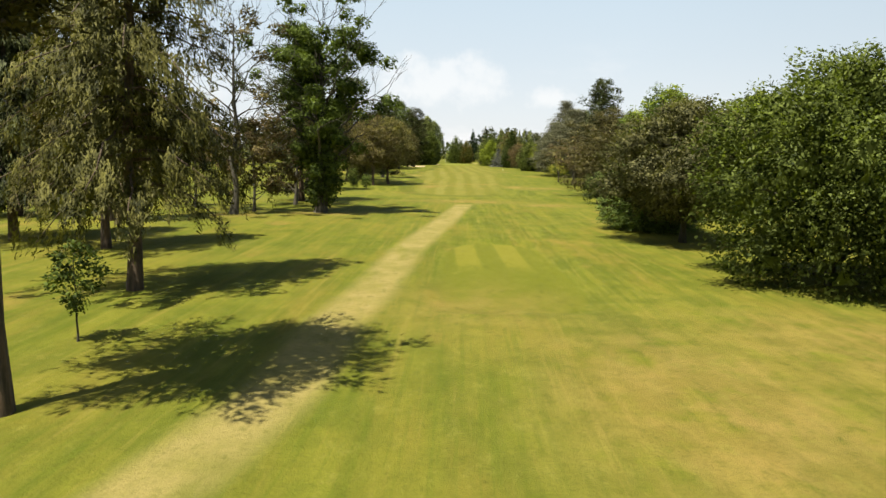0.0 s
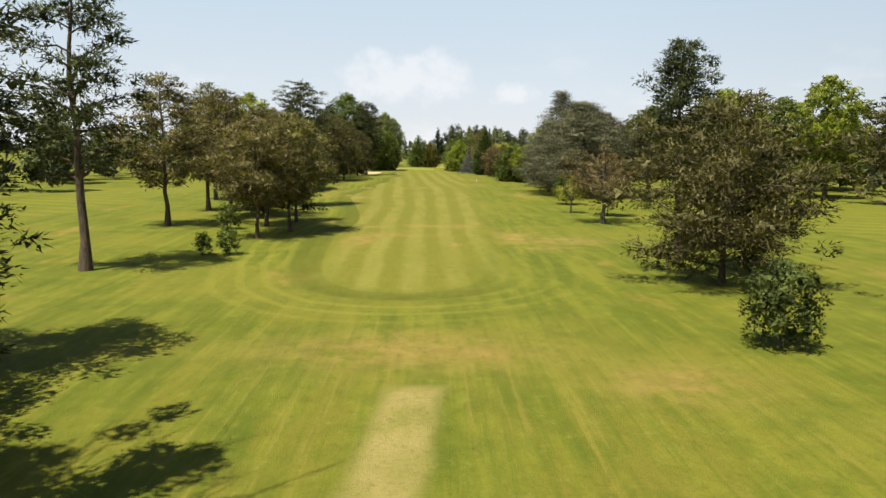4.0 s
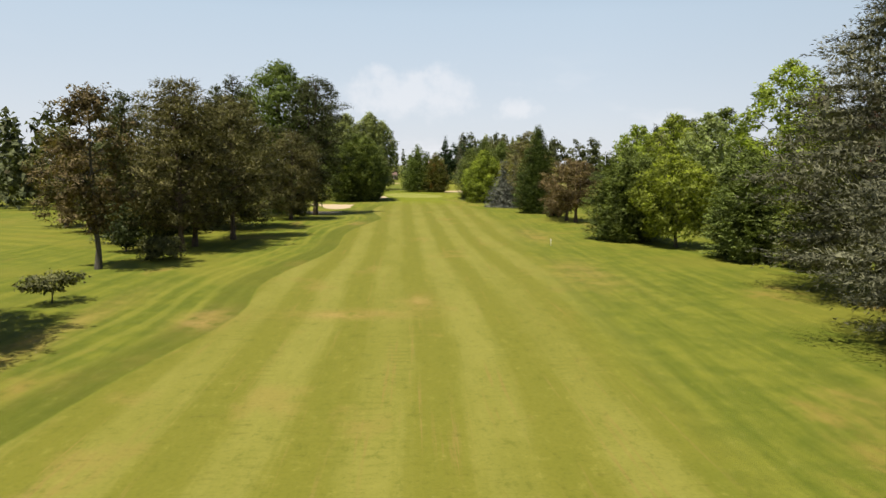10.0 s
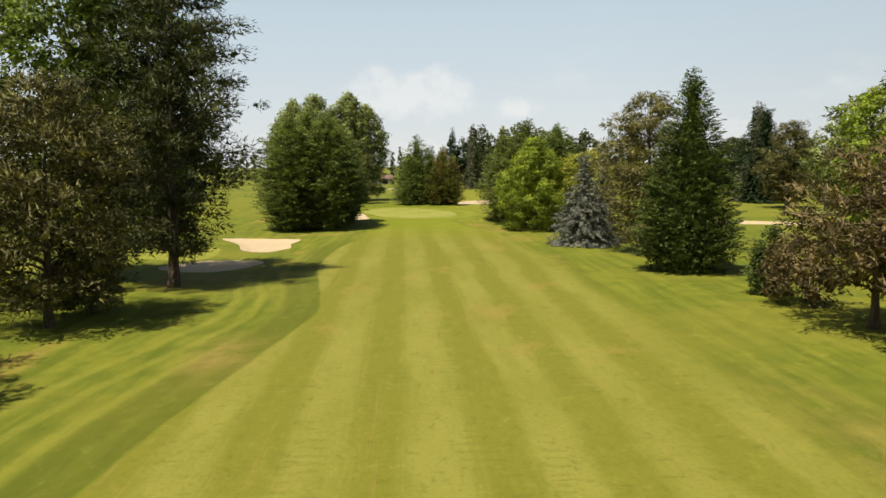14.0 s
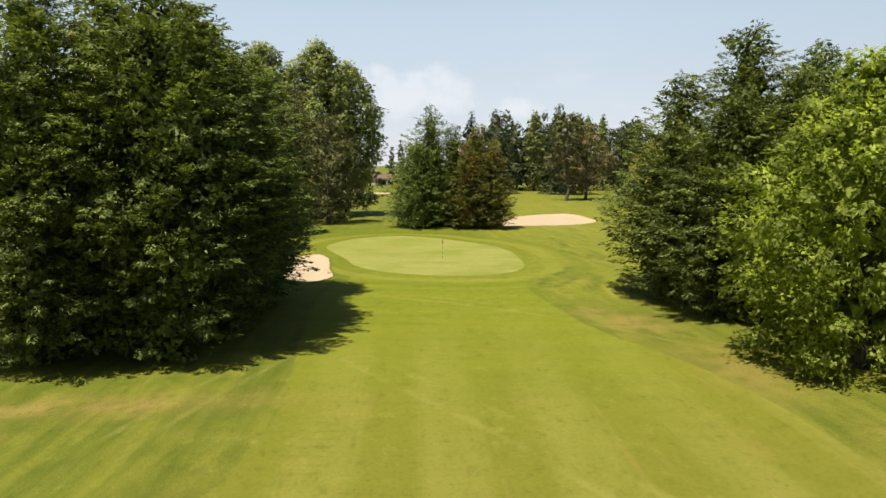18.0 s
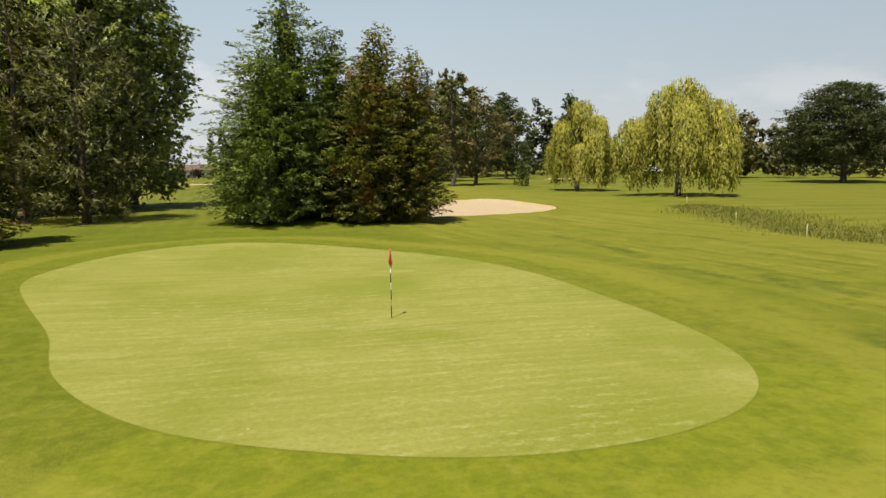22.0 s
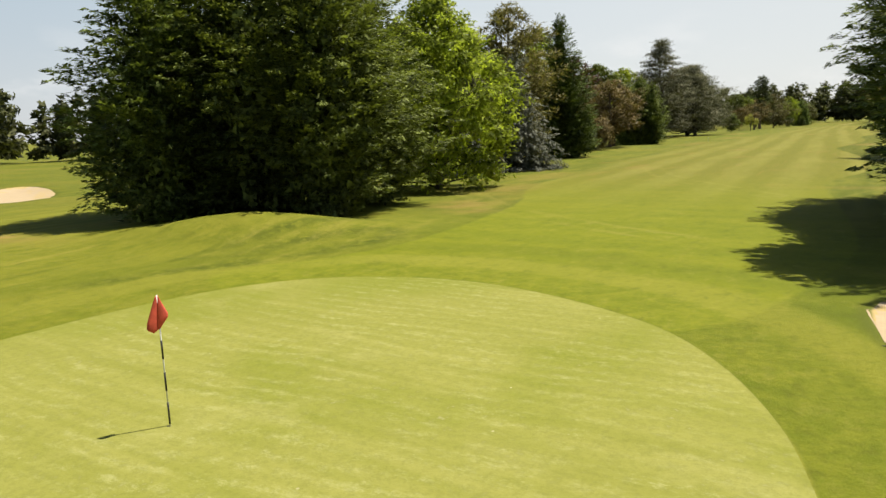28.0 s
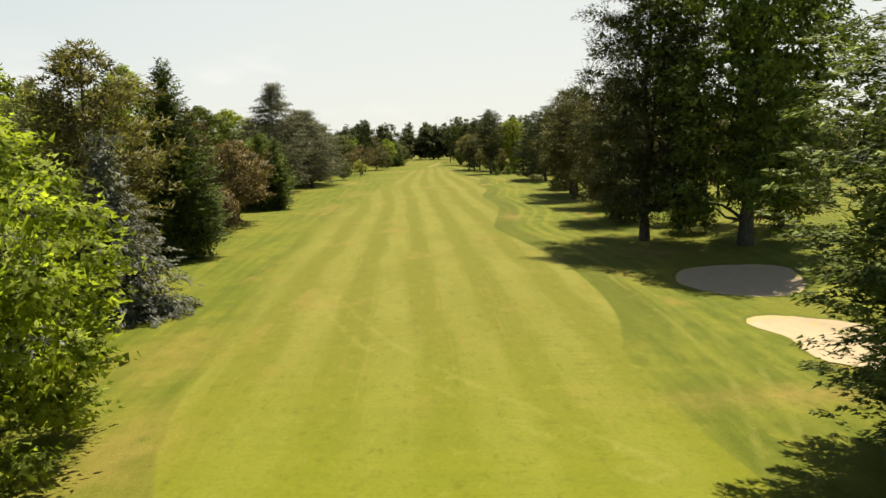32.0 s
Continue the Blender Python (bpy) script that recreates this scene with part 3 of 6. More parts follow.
    col = M(C("MULTIPLY", other, S(tone, 0.36, 0.56, 0.3, 0.75)), col, M(ostripe, (0.173, 0.195, 0.029), (0.230, 0.240, 0.042)))
    # fairway, mown up and down in stripes
    comb = N(scaled(1.0, 0.025), 3.2, 5.0, 0.7)
    drift = C("MULTIPLY", C("SUBTRACT", N(scaled(1.0, 0.5), 0.06, 3.0), 0.5), 0.7)
    wave = C("COSINE", C("MULTIPLY", C("ADD", field("lane"), drift), 6.2832))
    stripe = S(C("ADD", wave, C("ADD", C("MULTIPLY", C("SUBTRACT", mid, 0.5), 1.1), C("MULTIPLY", C("SUBTRACT", comb, 0.5), 1.8))), -0.7, 0.7)
    fade = C("MULTIPLY", S(xyz.outputs["Y"], 418, 394), S(xyz.outputs["Y"], 400, 350, 0.8, 1.0))
    stripe = C("MULTIPLY", C("MULTIPLY", stripe, fade), S(N(scaled(1.0, 0.3), 0.2, 4.0), 0.32, 0.6, 0.4, 1.0))
    lawn = M(stripe, (0.190, 0.195, 0.033), (0.254, 0.254, 0.068))
    worn_lane = C("MULTIPLY", S(comb, 0.54, 0.66), S(N(scaled(1.0, 0.14), 0.4, 4.0, 0.6), 0.45, 0.62))
    lawn = M(C("MULTIPLY", worn_lane, 0.7), lawn, (0.278, 0.212, 0.078))
    ribs = C("MULTIPLY", S(C("SINE", C("MULTIPLY", C("ADD", xyz.outputs["Y"], C("MULTIPLY", mid, 0.8)), 9.0)), 0.1, 0.9), S(N(scaled(1.0, 0.25), 0.35, 4.0, 0.6), 0.54, 0.66))
    lawn = M(C("MULTIPLY", ribs, 0.35), lawn, (0.150, 0.160, 0.026))
    lawn = M(C("MULTIPLY", S(N(scaled(1.0, 0.22), 0.7, 5.0, 0.65), 0.42, 0.7), 0.3), lawn, (0.153, 0.170, 0.024))
    lawn = M(C("MULTIPLY", S(N(scaled(1.0, 0.6), 0.16, 5.0, 0.6), 0.57, 0.68), 0.5), lawn, (0.300, 0.235, 0.084))
    scuff = C("MULTIPLY", S(N(scaled(0.28, 1.0), 2.2, 4.0, 0.6), 0.58, 0.70), S(N(pos, 0.11, 3.0), 0.45, 0.58))
    lawn = M(C("MULTIPLY", scuff, 0.5), lawn, (0.140, 0.135, 0.026))
    lush = S(xyz.outputs["Y"], 372, 412)
    lawn = M(C("MULTIPLY", lush, 0.75), lawn, M(S(cross, 0.3, 0.7), (0.176, 0.226, 0.010), (0.226, 0.266, 0.014)))
    crisp = C("MAXIMUM", S(xyz.outputs["X"], 13, 8), S(xyz.outputs["Y"], 372, 384))
    half = C("ADD", C("ADD", C("MULTIPLY", C("SUBTRACT", 1.0, crisp), 2.6), 0.13), S(xyz.outputs["Y"], 150, 118, 0.0, 2.2))
    inner = C("ADD", C("DIVIDE", fair, C("MULTIPLY", half, 2.0)), 0.5)
    col = M(S(inner, 0.0, 1.0), col, lawn)
    # tee platform and the worn strip that runs to it
    tee = S(field("tee"), -0.2, 0.12)
    trow = S(C("SINE", C("MULTIPLY", C("SUBTRACT", xyz.outputs["X"], 2.4), 6.2832 / 2.9)), -0.3, 0.3)
    col = M(C("MULTIPLY", tee, 0.85), col, M(C("MULTIPLY", trow, S(xyz.outputs["Y"], 39, 44)), (0.165, 0.188, 0.022), (0.246, 0.250, 0.040)))
    worn = S(C("ADD", field("strip"), C("MULTIPLY", wobble, 1.6)), -0.35, 0.6)
    worn = C("MULTIPLY", worn, S(N(scaled(1.0, 0.35), 0.35, 5.0, 0.6), 0.28, 0.52, 0.25, 0.95))
    col = M(worn, col, M(S(mid, 0.35, 0.65), (0.392, 0.336, 0.170), (0.300, 0.276, 0.110)))
    # green with its collar
    g = field("green")
    gg = C("ADD", g, C("MULTIPLY", C("SUBTRACT", N(pos, 0.22, 4.0, 0.6), 0.5), 1.6))
    clump = N(scaled(1.0, 0.8, 0.6), 0.8, 7.0, 0.78)
    lush_near = S(g, -26.0, -12.0)
    col = M(C("MULTIPLY", lush_near, S(clump, 0.49, 0.36, 0.0, 0.55)), col, (0.122, 0.164, 0.012))
    col = M(C("MULTIPLY", lush_near, S(clump, 0.53, 0.66, 0.0, 0.5)), col, (0.268, 0.284, 0.052))
    turf = M(S(N(pos, 1.6, 7.0, 0.8), 0.38, 0.62), (0.142, 0.184, 0.013), (0.245, 0.268, 0.034))
    col = M(C("MULTIPLY", S(gg, -4.2, -3.2), 0.55), col, turf)
    for lo, hi, ends, amount, shade in ((-6.6, -5.6, (-4.9, -4.1), 0.45, (0.138, 0.176, 0.013)), (-3.9, -3.3, (-2.3, -1.75), 0.6, (0.276, 0.290, 0.052)), (-1.7, -1.35, (0.0, -0.1), 0.8, (0.128, 0.164, 0.014))):
        ring = C("MULTIPLY", S(gg if lo < -3 else C("ADD", g, C("MULTIPLY", wobble, 0.9)), lo, hi), S(gg if lo < -3 else g, ends[1], ends[0]))
        col = M(C("MULTIPLY", ring, C("MULTIPLY", S(N(pos, 0.09, 3.0), 0.34, 0.56, 0.35, 1.0), amount)), col, shade)
    col = M(S(g, -0.07, 0.07), col, (0.300, 0.300, 0.062))
    col = M(S(field("leftg"), -0.1, 0.1), col, (0.275, 0.295, 0.060))
    col = M(C("MULTIPLY", S(C("ABSOLUTE", C("SUBTRACT", C("ABSOLUTE", field("track")), 0.75)), 0.28, 0.05), C("MULTIPLY", S(mid, 0.35, 0.65), 0.34)), col, (0.330, 0.320, 0.110))
    skid = C("MULTIPLY", S(C("ADD", field("scuffed"), C("MULTIPLY", C("SUBTRACT", N(pos, 1.1, 5.0, 0.7), 0.5), 1.5)), 0.85, 0.05), S(N(pos, 2.2, 5.0, 0.75), 0.36, 0.56))
    col = M(C("MULTIPLY", skid, 0.72), col, (0.062, 0.098, 0.010))
    # worn and sun-dried patches
    bare = C("MULTIPLY", C("MINIMUM", C("MULTIPLY", field("dry"), 1.35), 1.0), S(N(scaled(1.0, 0.7), 0.55, 6.0, 0.65), 0.30, 0.55))
    col = M(C("MULTIPLY", bare, 0.85), col, M(S(mid, 0.4, 0.6), (0.400, 0.285, 0.130), (0.290, 0.220, 0.080)))
    # grain
    tuft = N(scaled(1.0, 0.6), 1.5, 7.0, 0.78)
    col = M(C("MULTIPLY", S(tuft, 0.47, 0.32), 0.46), col, (0.094, 0.116, 0.013))
    col = M(C("MULTIPLY", S(tuft, 0.53, 0.70), 0.38), col, (0.335, 0.325, 0.098))
    col = M(C("MULTIPLY", S(fine, 0.45, 0.75), 0.30), col, (0.080, 0.092, 0.014))
    # sand
    s = C("ADD", field("sand"), C("MULTIPLY", wobble, 0.35))
    col = M(C("MULTIPLY", S(s, -0.45, -0.1), 0.6), col, (0.10, 0.12, 0.025))
    col = M(S(s, -0.06, 0.06), col, (0.56, 0.44, 0.29))
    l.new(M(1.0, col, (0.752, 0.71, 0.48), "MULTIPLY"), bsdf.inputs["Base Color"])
    bsdf.inputs["Roughness"].default_value = 0.9
    bsdf.inputs["Specular IOR Level"].default_value = 0.15
    tall = S(s, 0.1, -0.3)
    short = S(C("MAXIMUM", fair, g), -0.2, 0.2, 1.0, 0.35)
    bumpn = n.new("ShaderNodeBump")
    bumpn.inputs["Distance"].default_value = 0.12
    l.new(C("MULTIPLY", C("MULTIPLY", tall, short), 0.55), bumpn.inputs["Strength"])
    l.new(C("ADD", N(pos, 9.0, 5.0, 0.75), C("MULTIPLY", mid, 0.8)), bumpn.inputs["Height"])
    l.new(bumpn.outputs[0], bsdf.inputs["Normal"])
    return m


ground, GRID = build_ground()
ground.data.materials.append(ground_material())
tagged(ground, "mown golf course grass with striped fairway, green and sand bunkers", "ground", kind="structure")


def height(x, y):
    """The ground's height at a place."""
    xs, ys, z = GRID
    i, j = int(np.clip(np.searchsorted(xs, x) - 1, 0, len(xs) - 2)), int(np.clip(np.searchsorted(ys, y) - 1, 0, len(ys) - 2))
    u, v = (x - xs[i]) / (xs[i + 1] - xs[i]), (y - ys[j]) / (ys[j + 1] - ys[j])
    return float((z[j, i] * (1 - u) + z[j, i + 1] * u) * (1 - v) + (z[j + 1, i] * (1 - u) + z[j + 1, i + 1] * u) * v)


# ---- mesh helpers ----
def part(name, bm, mat, parent, label="", flat=False):
    me = bpy.data.meshes.new(name)
    bm.to_mesh(me)
    bm.free()
    me.materials.append(mat)
    if not flat:
        me.polygons.foreach_set("use_smooth", np.ones(len(me.polygons), bool))
    ob = new(name, me)
    ob.parent = parent
    return tagged(ob, label)


def thing(name, x, y, z=None, turn=0.0, **tags):
    ob = new(name)
    ob.empty_display_size = 0.2
    ob.matrix_basis = pose(x, y, height(x, y) if z is None else z, 0, 0, turn)
    return tagged(ob, **tags)


def array_mesh(name, verts, faces, mat, parent, label="", smooth_shade=False, normals=None):
    """A mesh from arrays of corners and of equal faces; normals round off the shading of a clump."""
    me = bpy.data.meshes.new(name)
    k = faces.shape[1]
    me.vertices.add(len(verts))
    me.vertices.foreach_set("co", verts.astype(np.float32).ravel())
    me.loops.add(faces.size)
    me.loops.foreach_set("vertex_index", faces.astype(np.int32).ravel())
    me.polygons.add(len(faces))
    me.polygons.foreach_set("loop_start", np.arange(0, faces.size, k, dtype=np.int32))
    me.polygons.foreach_set("use_smooth", np.full(len(faces), smooth_shade))
    if normals is not None:
        me.attributes.new("custom_normal", "FLOAT_VECTOR", "POINT").data.foreach_set("vector", normals.astype(np.float32).ravel())
    me.update(calc_edges=True)
    me.materials.append(mat)
    ob = new(name, me)
    ob.parent = parent
    return tagged(ob, label)


def unit(v):
    return v / (np.linalg.norm(v, axis=-1, keepdims=True) + 1e-9)


def leaf_arrays(P, D, N, length, width, kind="leaf", round_=None):
    """Foliage at places P: ways along D, faces N and sizes. kind: leaf (a bent diamond), fan (a spray of three fingers) or blade (one pointed finger).
    round_: the clump's own outward ways, which the shading follows."""
    D = unit(D)
    W = unit(np.cross(D, N))
    N = np.cross(W, D)
    round_ = N if round_ is None else round_
    L, B = np.asarray(length).reshape(-1, 1), np.asarray(width).reshape(-1, 1)
    if kind == "leaf":
        mid = P + D * L * 0.05 + N * L * 0.10
        V = np.stack([P - D * L * 0.5, mid + W * B * 0.5, P + D * L * 0.5, mid - W * B * 0.5], 1)
        tri = np.array([(0, 1, 2), (0, 2, 3)])
    elif kind == "fan":
        A = P - D * L * 0.45
        tips = [A + (D * c + W * s) * L * k + N * L * d for c, s, k, d in ((0.85, 0.5, 0.8, -0.06), (1, 0, 1.1, 0.06), (0.85, -0.5, 0.8, -0.06))]
        low, high = A + W * B * 0.28 + D * L * 0.2, A - W * B * 0.28 + D * L * 0.2
        V = np.stack([A + W * B * 0.3, A - W * B * 0.3, low, high, *tips], 1)
        tri = np.array([(0, 3, 4), (2, 3, 5), (2, 1, 6)])
    else:
        V = np.stack([P - D * L * 0.45 + W * B * 0.5, P - D * L * 0.45 - W * B * 0.5, P + D * L * 0.55 - N * L * 0.06], 1)
        tri = np.array([(0, 1, 2)])
    k = V.shape[1]
    F = (np.arange(len(P))[:, None, None] * k + tri[None]).reshape(-1, 3)
    V = V.reshape(-1, 3)
    R = np.repeat(unit(round_), k, 0)
    side = np.cross(V[F[:, 1]] - V[F[:, 0]], V[F[:, 2]] - V[F[:, 0]])
    back = (side * R[F[:, 0]]).sum(1) < 0
    F[back] = F[back][:, ::-1]
    return V, F, R


def tube_arrays(paths, sides=7):
    """Round limbs: each path is a list of (x, y, z, radius)."""
    VV, FF, at = [], [], 0
    a = np.arange(sides) * 2 * math.pi / sides
    for path in paths:
        p = np.array(path, float)
        c, r = p[:, :3], p[:, 3]
        t = unit(np.gradient(c, axis=0))
        ref = np.where(np.abs(t[:, 2:3]) > 0.9, np.array([[1.0, 0, 0]]), np.array([[0, 0, 1.0]]))
        u = unit(np.cross(t, ref))
        w = np.cross(t, u)
        ring = c[:, None] + r[:, None, None] * (np.cos(a)[None, :, None] * u[:, None] + np.sin(a)[None, :, None] * w[:, None])
        VV.append(ring.reshape(-1, 3))
        for k in range(len(p) - 1):
            i = at + k * sides + np.arange(sides)
            j = at + k * sides + (np.arange(sides) + 1) % sides
            FF.append(np.stack([i, j, j + sides, i + sides], 1))
        at += len(p) * sides
    return np.concatenate(VV), np.concatenate(FF)


def bend(a, b, r0, r1, rng, sag=0.0, steps=5, jitter=0.04):
    a, b = np.array(a, float), np.array(b, float)
    s = np.linspace(0, 1, steps)[:, None]
    c = a + (b - a) * s
    c[:, 2] += (sag * np.sin(s[:, 0] * math.pi)) * np.linalg.norm(b - a)
    c[1:-1] += rng.normal(0, jitter * np.linalg.norm(b - a), (steps - 2, 3))
    return np.concatenate([c, r0 + (r1 - r0) * s], 1)


def clump_leaves(rng, C, RA, RZ, O, size, fill, droop=0.2, slim=0.6, ragged=0.25, face=1.1, kind=None):
    """Leaves on clumps: places C, radii across and up, and the ways O in which the clumps lean out. The upper and outer sides are fuller."""
    C, RA, RZ, O = np.asarray(C, float), np.asarray(RA, float), np.asarray(RZ, float), np.asarray(O, float)
    kind = kind or ("blade" if size > 0.2 else "fan" if slim < 0.5 else "leaf")
    fill = fill * {"fan": 0.62, "leaf": 1.0, "blade": 1.05, "needle": 0.95}[kind]
    k = np.maximum(6, (fill * 3.6 * math.pi * RA * (RA + RZ) * 0.5 / (size * size)).astype(int))
    idx = np.repeat(np.arange(len(C)), k)
    n = len(idx)
    o = unit(unit(rng.normal(size=(n, 3))) + 0.35 * O[idx] + (0, 0, 0.25))
    ph = idx[:, None] * (1.7, 2.3, 0.9)
    lump = 1 + ragged * np.sin(o[:, 0] * 5 + ph[:, 0]) * np.sin(o[:, 1] * 5 + ph[:, 1]) + ragged * 0.6 * np.sin(o[:, 2] * 7 + ph[:, 2])
    rad = (0.62 + 0.45 * rng.random(n) ** 0.5) * lump
    P = C[idx] + o * rad[:, None] * np.stack([RA[idx], RA[idx], RZ[idx]], 1) + O[idx] * (RA[idx] * 0.25 * rad)[:, None]
    D = O[idx] * 0.6 + o * 0.5 + rng.normal(size=(n, 3)) * 0.45 + (0, 0, -droop)
    N = o * face + rng.normal(size=(n, 3)) * 0.27 + (0, 0, 0.4)
    full = o * np.stack([np.ones(n), np.ones(n), np.clip(RA[idx] / RZ[idx], 1, 2.2)], 1)
    R = unit(full) + 0.3 * O[idx] + rng.normal(size=(n, 3)) * 0.20 + (0, 0, 0.08)
    keep = P[:, 2] > 0.05
    P, D, N, R = P[keep], D[keep], N[keep], R[keep]
    L = size * rng.uniform(0.8, 1.75, len(P))
    if kind == "needle":
        L = L * 1.25
        return leaf_arrays(P, D + o[keep] * 0.5 + rng.normal(size=P.shape) * 0.25, N, L, L * 0.3, kind, R)
    return leaf_arrays(P, D, N, L, L * slim * (1.15 if kind == "blade" else 1.0), kind, R)


def plume_leaves(rng, C, O, length, radius, size, fill, slim=0.34, flat=0.3, arch=0.25):
    """Feathery boughs: flattened sprays along an axis O from the inner end C, fanning to both sides, arched, and closing to a drooping point."""
    C, O = np.asarray(C, float), unit(np.asarray(O, float))
    k = np.maximum(6, (fill * 3.6 * length * radius / (size * size)).astype(int))
    idx = np.repeat(np.arange(len(C)), k)
    n = len(idx)
    A = O[idx]
    W = unit(np.cross(A, np.array((0, 0, 1.0))) + 1e-6)
    U = np.cross(W, A)
    t = rng.random(n) ** 0.75
    v = rng.uniform(-1, 1, n)
    u = rng.normal(0, 1, n) * flat * 0.55
    q = radius[idx] * (1.12 - t) ** 0.6
    P = C[idx] + A * (length[idx] * t)[:, None] + W * (v * q)[:, None] + U * (u * q + length[idx] * arch * (t * (1 - t) * 2 - 0.35 * v * v * (1 - t)))[:, None]
    D = A * 0.9 + W * (v * 0.8)[:, None] - U * (0.25 * t + 0.1)[:, None] + rng.normal(size=(n, 3)) * 0.22
    N = U + W * (v * 0.5)[:, None] + rng.normal(size=(n, 3)) * 0.3
    R = U * 0.75 + W * (v * 0.55)[:, None] + A * (0.15 + 0.5 * t)[:, None] + rng.normal(size=(n, 3)) * 0.16
    R = R + U * (np.clip(u / max(flat, 1e-3), -1.2, 0.6) * 0.8)[:, None]
    keep = P[:, 2] > 0.05
    P, D, N, R = P[keep], D[keep], N[keep], R[keep]
    L = size * rng.uniform(0.8, 1.6, len(P))
    return leaf_arrays(P, D, N, L, L * slim * 1.1, "blade", R)


def filling(rng, C, RA, RZ, O, per=9, reach=0.5, big=0.75):
    """Coarse shaded foliage deep inside clumps, which closes them to the light."""
    C, RA, RZ, O = np.asarray(C, float), np.asarray(RA, float), np.asarray(RZ, float), np.asarray(O, float)
    idx = np.repeat(np.arange(len(C)), per)
    n = len(idx)
    o = unit(rng.normal(size=(n, 3)))
    P = C[idx] + o * np.stack([RA[idx], RA[idx], RZ[idx]], 1) * reach * rng.uniform(0.5, 1.0, (n, 1))
    P[:, 2] = np.maximum(P[:, 2], 0.3 * RZ[idx])
    D = unit(np.cross(o, rng.normal(size=(n, 3)))) + O[idx] * 0.3
    L = RA[idx] * big * rng.uniform(0.8, 1.3, n)
    return leaf_arrays(P, D, o + 0.3 * O[idx] + (0, 0, 0.2), L, L * 0.8 * np.clip(RZ[idx] / RA[idx] + 0.3, 0.4, 1), "blade", o + 0.4 * O[idx] + rng.normal(size=(n, 3)) * 0.2)


def blob_filling(rng, blobs, **kw):
    b = np.array(blobs, float)
    return filling(rng, b[:, :3], b[:, 3], b[:, 4], unit(b[:, :3] * (1, 1, 0) + 1e-6), **kw)


def blob_leaves(rng, blobs, size, fill, droop=0.2, slim=0.6, ragged=0.25, kind=None):
    b = np.array(blobs, float)
    out = unit(b[:, :3] * (1, 1, 0) + 1e-6)
    return clump_leaves(rng, b[:, :3], b[:, 3], b[:, 4], out, size, fill, droop, slim, ragged, kind=kind)


def join_arrays(*sets):
    VV, FF, RR, at = [], [], [], 0
    for V, F, R in sets:
        VV.append(V)
        FF.append(F + at)
        RR.append(R)
        at += len(V)
    return np.concatenate(VV), np.concatenate(FF), np.concatenate(RR)


def turf_material(name, sand=False):
    m, n, l, bsdf = material(name)
    pos = n.new("ShaderNodeNewGeometry").outputs["Position"]

    def scaled(x, y, turn=0.0):
        rot = n.new("ShaderNodeMapping")
        rot.inputs["Rotation"].default_value = (0, 0, turn)
        l.new(pos, rot.inputs["Vector"])
        mp = n.new("ShaderNodeMapping")
        mp.inputs["Scale"].default_value = (x, y, 1)
        l.new(rot.outputs[0], mp.inputs["Vector"])
        return mp.outputs[0]

    def N(vec, scale, detail=4.0, rough=0.55):
        return noise_node(n, l, vec, scale, detail, rough)

    def S(v, lo, hi, a=0.0, b=1.0):
        return smooth(n, l, v, lo, hi, a, b)

    def M(f, a, b, kind="MIX"):
        return mix(n, l, f, a, b, kind)

    def C(op, a, b=0.0):
        return calc(n, l, op, a, b)

    if sand:
        grain = M(S(N(pos, 1.4, 5.0, 0.65), 0.35, 0.65), (0.55, 0.425, 0.275), (0.60, 0.465, 0.305))
        grain = M(C("MULTIPLY", S(N(scaled(1.0, 0.12, 0.9), 5.0, 2.0), 0.5, 0.7), 0.25), grain, (0.52, 0.40, 0.26))
        col = M(C("MULTIPLY", S(N(pos, 14.0, 3.0), 0.5, 0.7), 0.3), grain, (0.46, 0.35, 0.22))
    else:
        split = n.new("ShaderNodeSeparateXYZ")
        l.new(pos, split.inputs[0])
        lines = N(scaled(0.06, 1.0, 0.12), 2.2, 3.0, 0.6)
        putt = M(S(lines, 0.30, 0.74), (0.291, 0.295, 0.058), (0.352, 0.345, 0.084))
        putt = M(C("MULTIPLY", S(N(pos, 0.17, 4.0, 0.55), 0.44, 0.64), 0.7), putt, (0.236, 0.262, 0.030))
        putt = M(C("MULTIPLY", S(N(pos, 0.3, 4.0, 0.55), 0.42, 0.30), 0.5), putt, (0.400, 0.385, 0.120))
        speck = C("MULTIPLY", S(N(pos, 7.0, 3.0, 0.6), 0.62, 0.74), S(N(pos, 0.5, 3.0), 0.4, 0.7))
        bow = C("MULTIPLY", C("SUBTRACT", N(pos, 0.10, 2.0), 0.5), 3.0)
        row = C("SINE", C("MULTIPLY", C("ADD", C("ADD", split.outputs["Y"], bow), C("MULTIPLY", split.outputs["X"], 0.06)), 13.0))
        bead = N(scaled(0.55, 1.0, 0.06), 6.0, 7.0, 0.85)
        pale = C("MULTIPLY", S(C("ADD", C("MULTIPLY", row, 0.05), bead), 0.47, 0.70), S(N(pos, 0.9, 6.0, 0.7), 0.36, 0.60))
        putt = M(C("MULTIPLY", C("MULTIPLY", pale, S(N(pos, 0.13, 3.0), 0.32, 0.58)), 0.62), putt, (0.540, 0.530, 0.230))
        putt = M(C("MULTIPLY", speck, 0.7), putt, (0.560, 0.530, 0.250))
        dots = n.new("ShaderNodeTexVoronoi")
        dots.inputs["Scale"].default_value = 1.7
        l.new(pos, dots.inputs["Vector"])
        putt = M(C("MULTIPLY", S(dots.outputs["Distance"], 0.055, 0.03), S(N(pos, 0.6, 3.0), 0.42, 0.6)), putt, (0.66, 0.62, 0.36))
        col = M(C("MULTIPLY", S(N(pos, 7.0, 5.0, 0.8), 0.42, 0.68), 0.32), putt, (0.14, 0.15, 0.025))
